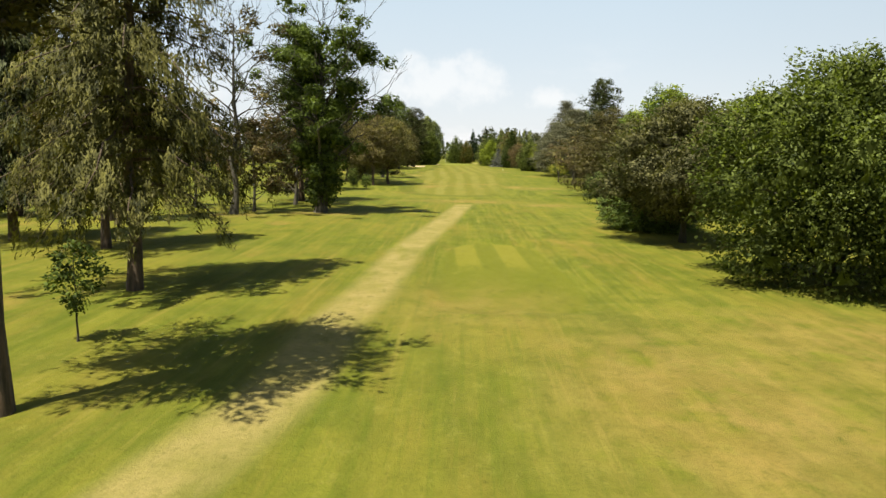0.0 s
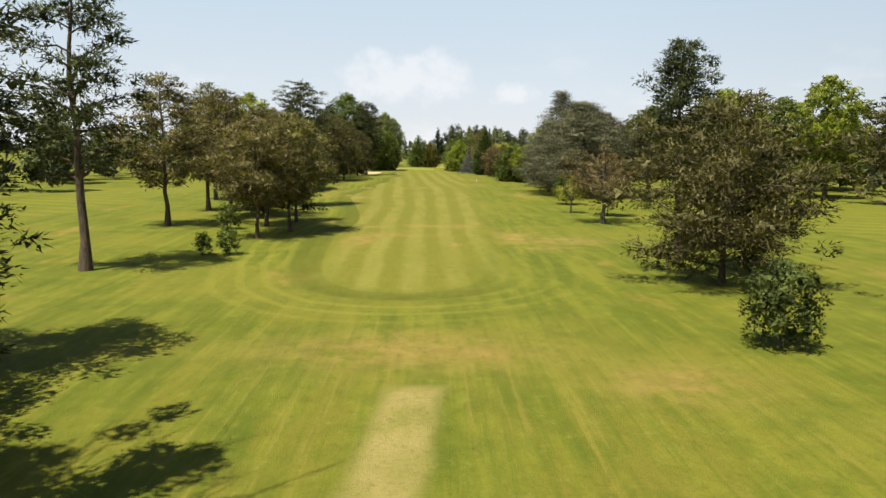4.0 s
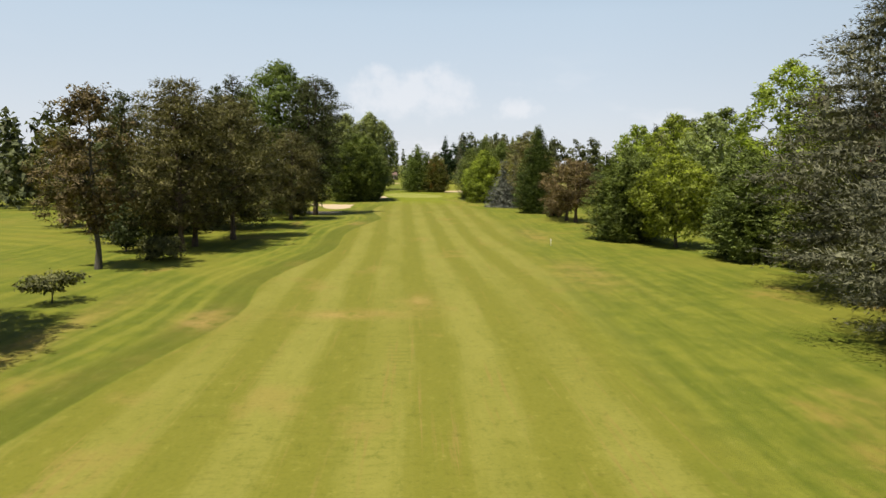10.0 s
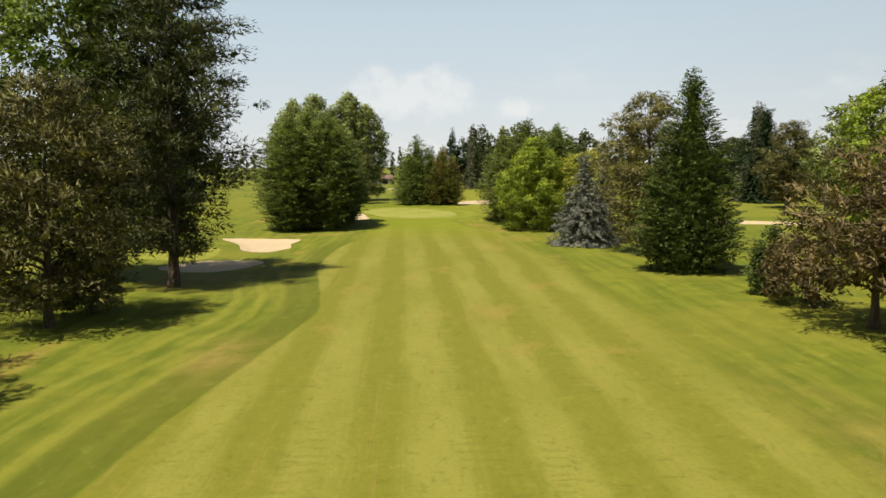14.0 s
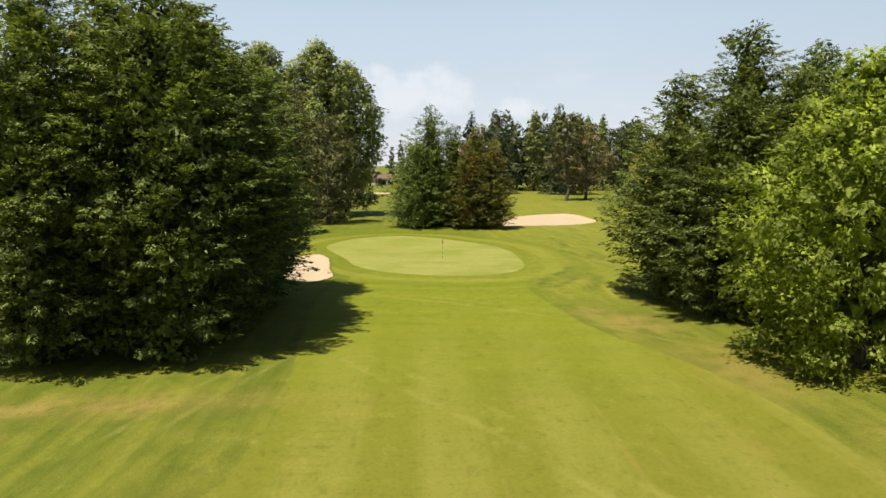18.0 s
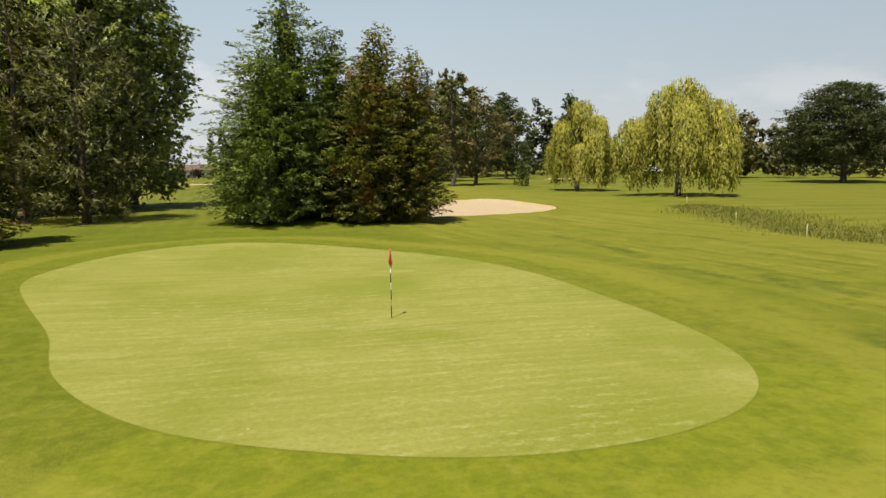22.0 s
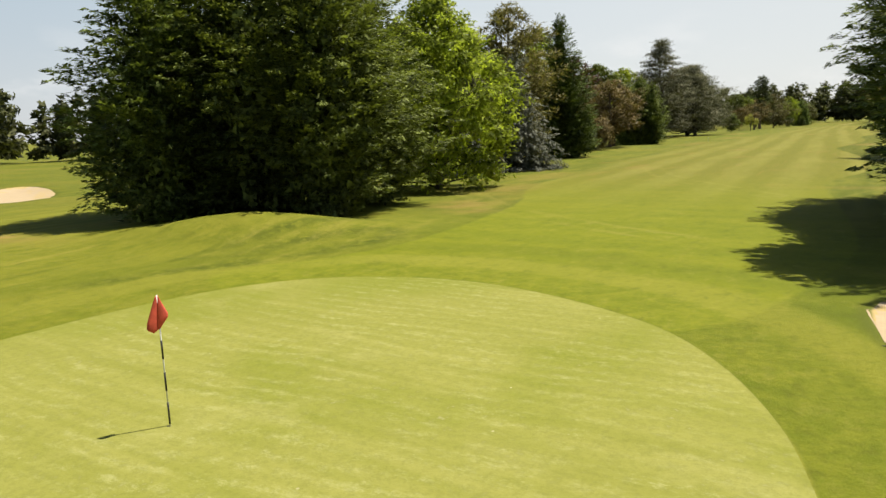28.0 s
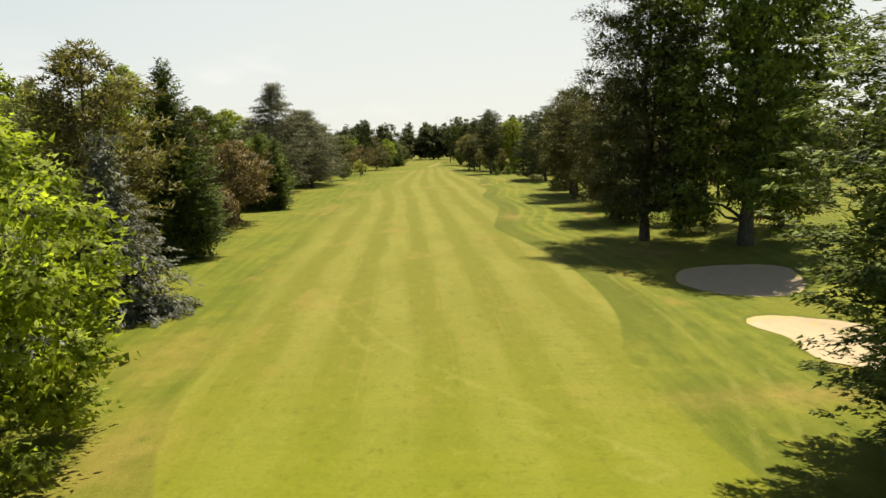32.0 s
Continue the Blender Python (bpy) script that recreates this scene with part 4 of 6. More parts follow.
    l.new(M(1.0, col, (0.71, 0.71, 0.71), "MULTIPLY"), bsdf.inputs["Base Color"])
    bsdf.inputs["Roughness"].default_value = 0.9
    bsdf.inputs["Specular IOR Level"].default_value = 0.12
    relief = n.new("ShaderNodeBump")
    relief.inputs["Distance"].default_value, relief.inputs["Strength"].default_value = 0.05, 0.5 if sand else 0.25
    l.new(N(scaled(1.0, 0.3, 0.9), 6.0, 4.0, 0.7) if sand else N(pos, 12.0, 4.0, 0.7), relief.inputs["Height"])
    l.new(relief.outputs[0], bsdf.inputs["Normal"])
    return m


def sheet(name, loop, lift, rings, mat, label, category, rough_edge=0.0, seed=1):
    """A closed area laid on the ground: rings that shrink from its outline to its middle."""
    rng = np.random.default_rng(seed)
    mid = loop.mean(0)
    k = len(loop)
    edge = loop + rng.normal(0, rough_edge, (k, 2)) if rough_edge else loop
    V, F = [], []
    for r in range(rings):
        for x, y in mid + (edge - mid) * (1 - r / rings):
            V.append((x, y, height(x, y) + (lift if r else 0.004)))
    V.append((*mid, height(*mid) + lift))
    for r in range(rings - 1):
        for i in range(k):
            j = (i + 1) % k
            F += [(r * k + i, r * k + j, (r + 1) * k + j), (r * k + i, (r + 1) * k + j, (r + 1) * k + i)]
    F += [((rings - 1) * k + i, (rings - 1) * k + (i + 1) % k, rings * k) for i in range(k)]
    V, F = np.array(V), np.array(F)
    flip = np.cross(V[F[0, 1]] - V[F[0, 0]], V[F[0, 2]] - V[F[0, 0]])[2] < 0
    ob = array_mesh(name, V, F[:, ::-1] if flip else F, mat, None, "", True)
    return tagged(ob, label, category, kind="structure")


sheet("putting_green", curve_loop(GREEN[::3], 6), 0.012, 26, turf_material("putting_green_turf"), "finely mown pale putting green with mower lines", "putting green")
SAND = turf_material("bunker_sand", True)
for k, outline in enumerate(SANDS):
    sheet("bunker_%d" % (k + 1), outline, 0.03, 9, SAND, "sand bunker with pale raked sand and grass lip", "bunker", 0.05, k)


# ---- trees ----
def finish_tree(name, x, y, label, category, group, trunk, crown, leaf, bark, turn=0.0, crown_label="", apart=0):
    ob = thing(name, x, y, turn=turn, label=label, category=category, group=group)
    if trunk:
        limbs = sorted(trunk[1:], key=lambda limb: -float(limb[0][3]))
        if abs(x - 8) < 34 and y < 505:
            apart = max(apart, 10)
        V, F = tube_arrays(trunk[:1])
        array_mesh("trunk", V, F, bark, ob, smooth_shade=True)
        for limb in limbs[:apart]:
            V, F = tube_arrays([limb])
            array_mesh("limb", V, F, bark, ob, smooth_shade=True)
        if limbs[apart:]:
            V, F = tube_arrays(limbs[apart:], 5)
            tagged(array_mesh("branchwork", V, F, bark, ob, smooth_shade=True), kind="stuff")
    V, F, R = crown
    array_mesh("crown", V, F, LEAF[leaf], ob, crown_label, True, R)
    return ob


def leaf_size(x, y, near=0.17, rate=0.0045):
    """Leaves and sprays grow coarser with the distance from the fairway's middle line."""
    d = math.hypot(max(0.0, abs(x - 8) - 2), max(0.0, y - 436, -y + 10))
    return min(0.75, max(near, 0.12 + rate * d))


SEED = [0]


def rng_next():
    SEED[0] += 1
    return np.random.default_rng(SEED[0] * 97 + 5)


def clump_tree(x, y, h, r, leaf="broad", bark=None, base=0.25, clumps=60, flat=0.75, name="broadleaf_tree", label="", category="tree", group="trees beside the fairway",
               wide=0.55, fill=0.8, size=None, trunk_r=None, csize=0.25, open_=0.0, droop=0.2, slim=0.6):
    """A trunk with limbs that carry clumps of foliage. base: share of the height that is bare trunk; flat: height of a clump to its width;
    wide: where, between base and top, the crown is widest."""
    rng = rng_next()
    bark = bark or BARK
    size = size or leaf_size(x, y)
    tr = trunk_r or max(0.06, h * 0.017)
    zb = h * base
    lx, ly = rng.normal(0, 0.02 * h, 2)
    trunk = [bend((0, 0, -0.15), (lx, ly, h * 0.9), tr, tr * 0.2, rng, steps=8, jitter=0.008)]
    trunk[0][0, 3] *= 1.45
    blobs = []
    for i in range(clumps):
        s = (i + 0.5 + rng.uniform(-0.4, 0.4)) / clumps
        prof = math.sin(math.pi * min(1, max(0.03, s ** (math.log(0.5) / math.log(wide))))) ** 0.65
        if base < 0.16 and h > 6:
            prof = max(prof, 0.82 - 0.6 * s)
        z = zb + (h - zb) * (0.04 + 0.92 * s)
        a = i * 2.39996 + rng.uniform(-0.5, 0.5)
        ra = r * csize * rng.uniform(0.7, 1.25) * (0.65 + 0.35 * prof)
        reach = max(0.0, r * prof * (1.1 - 0.6 * rng.random() ** 2) - ra * 0.75)
        if open_ and rng.random() < open_:
            continue
        px, py = lx * s + math.cos(a) * reach, ly * s + math.sin(a) * reach
        rz = ra * flat * rng.uniform(0.8, 1.2)
        z = min(z, h - rz * 0.9)
        blobs.append((px, py, z, ra, rz))
        if reach > 0.25 * r and i % 2 == 0:
            z0 = max(zb * 0.85, z - reach * 0.45)
            trunk.append(bend((lx * z0 / h, ly * z0 / h, z0), (px, py, z - rz * 0.1), tr * 0.36 * (1 - 0.5 * s), 0.02, rng, 0.08, 5))
    crown = blob_leaves(rng, blobs, size * 0.96, fill * (0.95 if r > 2 else 0.9), droop, slim, 0.36, "leaf" if size < 0.2 else "blade")
    crown = join_arrays(crown, blob_filling(rng, blobs, per=8, big=0.5))
    if not open_ and r > 2 and slim > 0.5:
        heart = [(lx * 0.5, ly * 0.5, zb + (h - zb) * q, r * 0.55 * w, (h - zb) * 0.16) for q, w in ((0.2, 0.7), (0.35, 0.9), (0.5, 1.0), (0.65, 0.8), (0.8, 0.5))]
        crown = join_arrays(crown, blob_filling(rng, heart, per=150, reach=1.0, big=0.26))
    return finish_tree(name, x, y, label, category, group, trunk, crown, leaf, bark, turn=rng.uniform(0, 360))


def pine(x, y, h, r, leaf="pine", base=0.3, clumps=70, label="olive-green pine with bare trunk and ragged dense crown", bark=None, wide=0.42, size=None, fill=0.8,
         flat=0.68, csize=0.235, open_=0.0, trunk_r=None, group="trees beside the fairway", stems=1):
    """A pine: a bare trunk, boughs that rise and level out, and on each bough several pads of needles with gaps between the boughs."""
    rng = rng_next()
    size = size or leaf_size(x, y, 0.27, 0.0074)
    tr = trunk_r or max(0.1, h * 0.0165)
    lx, ly = rng.normal(0, 0.02 * h, 2)
    trunk = [bend((0, 0, -0.15), (lx, ly, h * 0.94), tr, tr * 0.16, rng, steps=9, jitter=0.007)]
    trunk[0][0, 3] *= 1.5
    for k in range(1, stems):
        trunk.append(bend((0.15 * k, 0.1, 0.2), (lx + r * 0.3 * (-1) ** k, ly + r * 0.1, h * 0.8), tr * 0.75, tr * 0.2, rng, steps=7, jitter=0.012))
    boughs = max(34, int(clumps * 0.6))
    blobs = []
    for i in range(boughs):
        s = (i + 0.5 + rng.uniform(-0.4, 0.4)) / boughs
        if open_ and rng.random() < open_:
            continue
        prof = math.sin(math.pi * min(0.97, max(0.04, s ** (math.log(0.5) / math.log(wide))))) ** 0.6
        prof = max(prof, (0.74 - 0.5 * s) if base < 0.2 else 0.0)
        a = i * 2.39996 + rng.uniform(-0.5, 0.5)
        ln = r * prof * rng.uniform(0.68, 1.08)
        zt = h * (base + (0.98 - base) * s)
        z0 = max(h * base * 0.8, zt - ln * rng.uniform(0.05, 0.5))
        tip = np.array((lx * s + math.cos(a) * ln, ly * s + math.sin(a) * ln, zt))
        root = np.array((lx * z0 / h, ly * z0 / h, z0))
        limb = bend(root, tip, tr * 0.38 * (1.05 - 0.75 * s), 0.025, rng, 0.06, 6, 0.03)
        trunk.append(limb)
        for q in (0.34, 0.55, 0.74, 0.9, 1.0):
            if ln * q < 0.14 * r and q < 1:
                continue
            c = root + (tip - root) * q + (0, 0, 0.06 * ln * math.sin(q * math.pi))
            ra = r * csize * rng.uniform(0.6, 1.15) * (0.55 + 0.45 * prof) * (1.0 if q < 0.95 else 0.8)
            off = rng.normal(0, 0.10 * ln + 0.05 * r, 2) if q > 0.6 else (0, 0)
            rz = ra * flat * rng.uniform(0.75, 1.3)
            blobs.append((c[0] + off[0], c[1] + off[1], min(max(c[2] + rng.normal(0, 0.03 * h / 4), rz), h - rz), ra, rz))
    for q in (0.86, 0.92, 0.97):
        blobs.append((lx, ly, h * q, r * 0.22 * (1.25 - q) * 2.2, h * 0.03))
    crown = join_arrays(blob_leaves(rng, blobs, size * 0.83, fill * 0.54, 0.05, 0.3, 0.3, "needle"), blob_filling(rng, blobs, per=5, reach=0.5, big=0.42))
    return finish_tree("pine_tree", x, y, label, "pine tree", group, trunk, crown, leaf, bark or RED_BARK, turn=rng.uniform(0, 360))


def broad(x, y, h, r, leaf="broad", base=0.12, label="leafy bright green deciduous tree standing in rough grass", **kw):
    return clump_tree(x, y, h, r, leaf, None, base, max(96, kw.pop("clumps", 96)), label=label, csize=kw.pop("csize", 0.22), **kw)


def cone_tree(x, y, h, r, leaf="spruce", bulge=1.0, base=0.02, label="", name="conifer_tree", leaders=1, droop=0.25, size=None, fill=0.42, ragged=0.16,
              group="trees beside the fairway", up=0.0, turn=None, tip=0.03, bough=0.33, density=1.45, flat=0.34, foot=0.7, tops=(0.74, 0.97)):
    """A conifer of many short boughs: bulge 1 is a straight cone, 2 and more a barrel. up: how far the boughs rise."""
    rng = rng_next()
    size = size or leaf_size(x, y)
    tr = max(0.05, h * 0.016)
    trunk = [bend((0, 0, -0.15), (0, 0, h * 0.86), tr, 0.02, rng, steps=6, jitter=0.003)]
    CC, RR, ZZ, OO, cones = [], [], [], [], []
    for q in range(leaders):
        cx, cy, hh, rr = 0.0, 0.0, h, r
        if q:
            a = q * 2.4 + 0.7
            cx, cy = math.cos(a) * r * 0.5, math.sin(a) * r * 0.5
            hh, rr = h * rng.uniform(*tops), r * 0.56
            trunk.append(bend((cx * 0.3, cy * 0.3, h * 0.05), (cx, cy, hh * 0.84), tr * 0.6, 0.02, rng, steps=6, jitter=0.004))
        elif leaders > 1:
            rr = r * 0.8
        grid = np.linspace(0, 0.985, 200)

        def profile(s):
            w = rr * np.clip(1 - s ** bulge, tip, 1) ** (0.9 if bulge <= 1.2 else 0.8)
            return w * (foot + (1 - foot) * np.minimum(1, s / 0.34) ** 0.8) if bulge > 1.3 else w
        share = np.cumsum(profile(grid) + 0.05 * rr)
        surf = 2 * math.pi * profile(grid).mean() * hh * (1 - base) * 1.1
        cl = max(size * 2.1, bough * rr ** 0.5)
        n = int(max(50, density * surf / (cl * cl)))
        s = np.interp(rng.random(n), share / share[-1], grid)
        z0 = hh * (base + (1 - base) * s)
        R = profile(s)
        a = rng.random(n) * 2 * math.pi
        R = R * (1 + rng.normal(0, ragged, n).clip(-0.3, 0.3)) * (1 + 0.08 * np.sin(a * 3 + q) + 0.06 * np.sin(a * 5 + s * 9))
        c = cl * rng.uniform(0.7, 1.25, n) * (0.45 + 0.55 * np.clip(R / rr, 0, 1))
        c = np.minimum(c, np.maximum(R * 0.9, size * 0.9))
        R = np.maximum(R - c * 0.8, 0)
        C = np.stack([cx + R * np.cos(a), cy + R * np.sin(a), z0 - droop * R + up * R * 0.5], 1)
        keep = np.ones(n, bool)
        for ox, oy, oh, orr in cones:
            so = np.clip((C[:, 2] / oh - base) / (1 - base), 0, 1)
            keep &= np.hypot(C[:, 0] - ox, C[:, 1] - oy) > 0.72 * orr * np.clip(1 - so ** bulge, tip, 1) ** 0.85
        cones.append((cx, cy, hh, rr))
        C, c, a = C[keep], c[keep], a[keep]
        m = 9
        ts = np.linspace(0.86, 0.99, m)
        tc = np.maximum(size * 0.8, rr * 0.13 * (1.06 - ts) / 0.2)
        C = np.concatenate([C, np.stack([cx + rng.normal(0, 0.03, m) * rr * (1 - ts) * 8, cy + rng.normal(0, 0.03, m) * rr * (1 - ts) * 8, hh * ts], 1)])
        c, a = np.concatenate([c, tc]), np.concatenate([a, rng.random(m) * 6.28])
        CC.append(C)
        RR.append(c)
        ZZ.append(c * flat)
        OO.append(unit(np.stack([np.cos(a), np.sin(a), 0 * a + up * 1.5 - droop], 1)))
    C, RR, ZZ, OO = np.concatenate(CC), np.concatenate(RR), np.concatenate(ZZ), np.concatenate(OO)
    C[:, 2] = np.clip(C[:, 2], ZZ * 0.8, h - ZZ * 0.3)
    A = unit(OO * (1, 1, 0)) + np.stack([0 * RR, 0 * RR, up * 2.2 - droop * 0.8 + rng.normal(0, 0.12, len(RR))], 1) + rng.normal(0, 0.15, (len(RR), 3))
    deep = rng.uniform(0.45, 1.55, len(RR))
    crown = plume_leaves(rng, C - unit(A) * (RR * deep)[:, None], A, RR * 2.1, RR * 0.7, size * 0.87, fill * 1.5, 0.36, flat)
    crown = join_arrays(crown, filling(rng, C - unit(A) * RR[:, None] * 2.7, RR * 1.3, RR * 1.2, unit(A), 12, 0.8, 0.36))
    return finish_tree(name, x, y, label, "conifer", group, trunk, crown, leaf, BARK, turn=rng.uniform(0, 360) if turn is None else turn)


def cypress(x, y, h, r, leaf="leyland", leaders=3, label="dense dark green cypress, foliage down to the ground", **kw):
    for key, value in (("bulge", 2.2), ("bough", 0.40), ("density", 1.75), ("flat", 0.42), ("droop", 0.02), ("up", 0.16)):
        kw.setdefault(key, value)
    return cone_tree(x, y, h, r, leaf, name="cypress_tree", label=label, leaders=leaders, **kw)


def spruce(x, y, h, r, leaf="spruce", label="tall narrow dark spruce with tiered drooping boughs", **kw):
    kw.setdefault("bulge", 0.95)
    return cone_tree(x, y, h, r, leaf, name="spruce_tree", label=label, droop=kw.pop("droop", 0.35), ragged=kw.pop("ragged", 0.22), **kw)


def cedar(x, y, h, r, leaf="cedar", plates=60, label="wide blue-grey cedar with layered sweeping branches", trunks=3, base=0.10, size=None, fill=0.75, wide=0.32, dome=False):
    """A spreading tree of flat branch plates in storeys."""
    rng = rng_next()
    size = size or leaf_size(x, y, 0.2)
    tr = h * 0.026
    trunk = []
    for k in range(trunks):
        a = k * 2.2 + 0.5
        e = (math.cos(a) * r * 0.22 * (k > 0), math.sin(a) * r * 0.22 * (k > 0), h * (0.93 - 0.13 * k))
        trunk.append(bend((0, 0, -0.2), e, tr * (1.0 - 0.2 * k), 0.04, rng, 0.0, 7, 0.012))
    trunk[0][0, 3] *= 1.35
    blobs = []
    for i in range(plates):
        s = (i + rng.random()) / plates
        prof = (1 - abs(s - wide) / (1 - wide) if s > wide else 0.72 + 0.28 * s / wide)
        prof = max(0.12, prof) ** 0.75
        if dome:
            prof = math.sqrt(max(0.03, 1 - ((s - 0.3) / 0.72) ** 2))
        z = h * (base + (0.97 - base) * s)
        a = i * 2.39996 + rng.uniform(-0.4, 0.4)
        ra = r * rng.uniform(0.2, 0.33) * (0.55 + 0.45 * prof)
        reach = max(0, r * prof * rng.uniform(0.6, 1.05) - ra * 0.7)
        px, py = math.cos(a) * reach, math.sin(a) * reach
        zz = z - 0.10 * reach * (1 - s)
        blobs.append((px, py, zz, ra, ra * rng.uniform(0.2, 0.34)))
        blobs.append((px * 0.62, py * 0.62, zz + 0.25, ra * 0.9, ra * 0.24))
        if i % 2 == 0:
            z0 = max(h * 0.06, zz - reach * 0.38)
            trunk.append(bend((0, 0, z0), (px, py, zz - 0.1), tr * 0.42 * (1 - 0.6 * s), 0.025, rng, -0.05, 6))
    crown = join_arrays(blob_leaves(rng, blobs, size * 0.82, fill * 0.85, 0.12, 0.3, 0.4, "needle"), blob_filling(rng, blobs, per=8, reach=0.5, big=0.4))
    return finish_tree("cedar_tree", x, y, label, "cedar tree", "trees beside the fairway", trunk, crown, leaf, BARK, turn=rng.uniform(0, 360))


def willow(x, y, h, r, label="weeping willow with yellow-green hanging branches", leaf="willow", strands=640, size=None, skirt=0.03, group="willows by the ditch"):
    rng = rng_next()
    size = size or 0.36
    tr = h * 0.03
    trunk = [bend((0, 0, -0.15), (0.2, 0.1, h * 0.7), tr, tr * 0.35, rng, steps=6, jitter=0.02)]
    PP, DD, NN = [], [], []
    for i in range(9):
        a = i * 0.7 + rng.uniform(-0.3, 0.3)
        e = (math.cos(a) * r * 0.6, math.sin(a) * r * 0.6, h * rng.uniform(0.65, 0.9))
        trunk.append(bend((0.1, 0, h * 0.3), e, tr * 0.5, 0.03, rng, 0.15, 6))
    lobes = [(0.1 * r, 0.0, h * 0.99, r * 0.36)]
    for i in range(12):
        a = i * 2.4 + rng.uniform(-0.25, 0.25)
        q = r * rng.uniform(0.3, 0.82)
        lobes.append((math.cos(a) * q, math.sin(a) * q, h * rng.uniform(0.45, 0.95) * (1 - 0.25 * (q / r) ** 2), r * rng.uniform(0.2, 0.38)))
    for i in range(strands):
        cx, cy, top, lr = lobes[i % len(lobes)]
        a, q = rng.random() * 2 * math.pi, rng.random() ** 0.5
        px, py = cx + math.cos(a) * lr * q, cy + math.sin(a) * lr * q
        z0 = top - lr * 0.85 * (1 - math.sqrt(max(0.0, 1 - q * q)))
        out = math.hypot(px, py) / r
        fall = max(0.2, z0 - h * skirt) * (rng.uniform(0.35, 0.98) if out > 0.5 else rng.uniform(0.15, 0.5))
        k = max(8, int(fall / size * 4))
        s = np.linspace(0, 1, k)
        sway = 0.12 * np.sin(s * 2.0)
        p = np.stack([px * (1 + sway), py * (1 + sway), z0 - fall * s], 1) + rng.normal(0, 0.22, (k, 3)) * (1, 1, 0.6)
        way = np.array((px - cx, py - cy, 0.0)) / lr
        PP.append(p)
        DD.append(np.tile((0.25 * way[0], 0.25 * way[1], -1.0), (k, 1)) + rng.normal(0, 0.3, (k, 3)))
        NN.append(way * 0.9 + (0, 0, 0.75) * (1 - s[:, None]) + (0, 0, 0.1) + rng.normal(0, 0.25, (k, 3)))
    P, D, N = np.concatenate(PP), np.concatenate(DD), np.concatenate(NN)
    L = size * rng.uniform(0.9, 1.9, len(P))
    return finish_tree("willow_tree", x, y, label, "willow tree", group, trunk, leaf_arrays(P, D, N, L, L * 0.3, "blade", N), leaf, BARK)


def twig_tree(x, y, h, r, label, ivy=0.0, leaf="ivy", bark=None, brown=0.0, limbs=26, name="bare_tree"):
    """A tree of visible limbs that fork twice; ivy clothes its trunk up to a share of the height."""
    rng = rng_next()
    tr = h * (0.026 if ivy else 0.017)
    trunk = [bend((0, 0, -0.15), (0.3, 0.2, h * 0.93), tr, 0.03, rng, steps=8, jitter=0.012)]
    trunk[0][0, 3] *= 1.5
    ends = []
    for i in range(limbs):
        s = 0.2 + 0.75 * (i + rng.random()) / limbs
        a = i * 2.39996
        ln = r * (1.15 - 0.75 * s) * rng.uniform(0.7, 1.15)
        e = np.array((math.cos(a) * ln, math.sin(a) * ln, h * s + ln * rng.uniform(0.45, 0.9)))
        e[2] = min(e[2], h)
        b = np.array((0.3 * s, 0.2 * s, h * s))
        limb = bend(b, e, tr * 0.42 * (1.1 - s), 0.022, rng, 0.05, 6, 0.03)
        trunk.insert(1 + i, limb)
        for k in range(4):
            c = limb[2 + k % 4, :3]
            f = c + rng.normal(0, 0.2 * ln, 3) + (e - b) * 0.28 + (0, 0, 0.12 * ln)
            trunk.append(bend(c, f, 0.035, 0.012, rng, 0.0, 4, 0.05))
            ends.append(f)
            for _ in range(2):
                g = f + rng.normal(0, 0.12 * ln, 3) + (0, 0, 0.06 * ln)
                trunk.append(bend(c * 0.4 + f * 0.6, g, 0.018, 0.008, rng, 0.0, 3, 0.05))
                ends.append(g)
    ends = np.array(ends)
    blobs = []
    if ivy:
        for i in range(130):
            s = (i + rng.random()) / 130
            a, q = rng.random() * 6.28, r * (0.04 + 0.66 * s ** 0.65) * rng.uniform(0.25, 1.0)
            blobs.append((math.cos(a) * q + 0.3 * s, math.sin(a) * q + 0.2 * s, max(0.9, h * ivy * (0.05 + 0.95 * s)), r * (0.10 + 0.09 * s), r * 0.11))
        for e in ends[:: 11]:
            blobs.append((*e, r * 0.12, r * 0.1))
    for e in ends[:: max(1, int(1 / brown))] if brown else ():
        blobs.append((*e, r * 0.13, r * 0.09))
    size = leaf_size(x, y)
    crown = blob_leaves(rng, blobs, size, 0.9, 0.3, 0.6)
    if ivy:
        crown = join_arrays(crown, blob_filling(rng, blobs))
    return finish_tree(name, x, y, label, "tree", "trees beside the fairway", trunk, crown, leaf, bark or BARK, crown_label="ivy leaves" if ivy else "few dry leaves", apart=limbs)


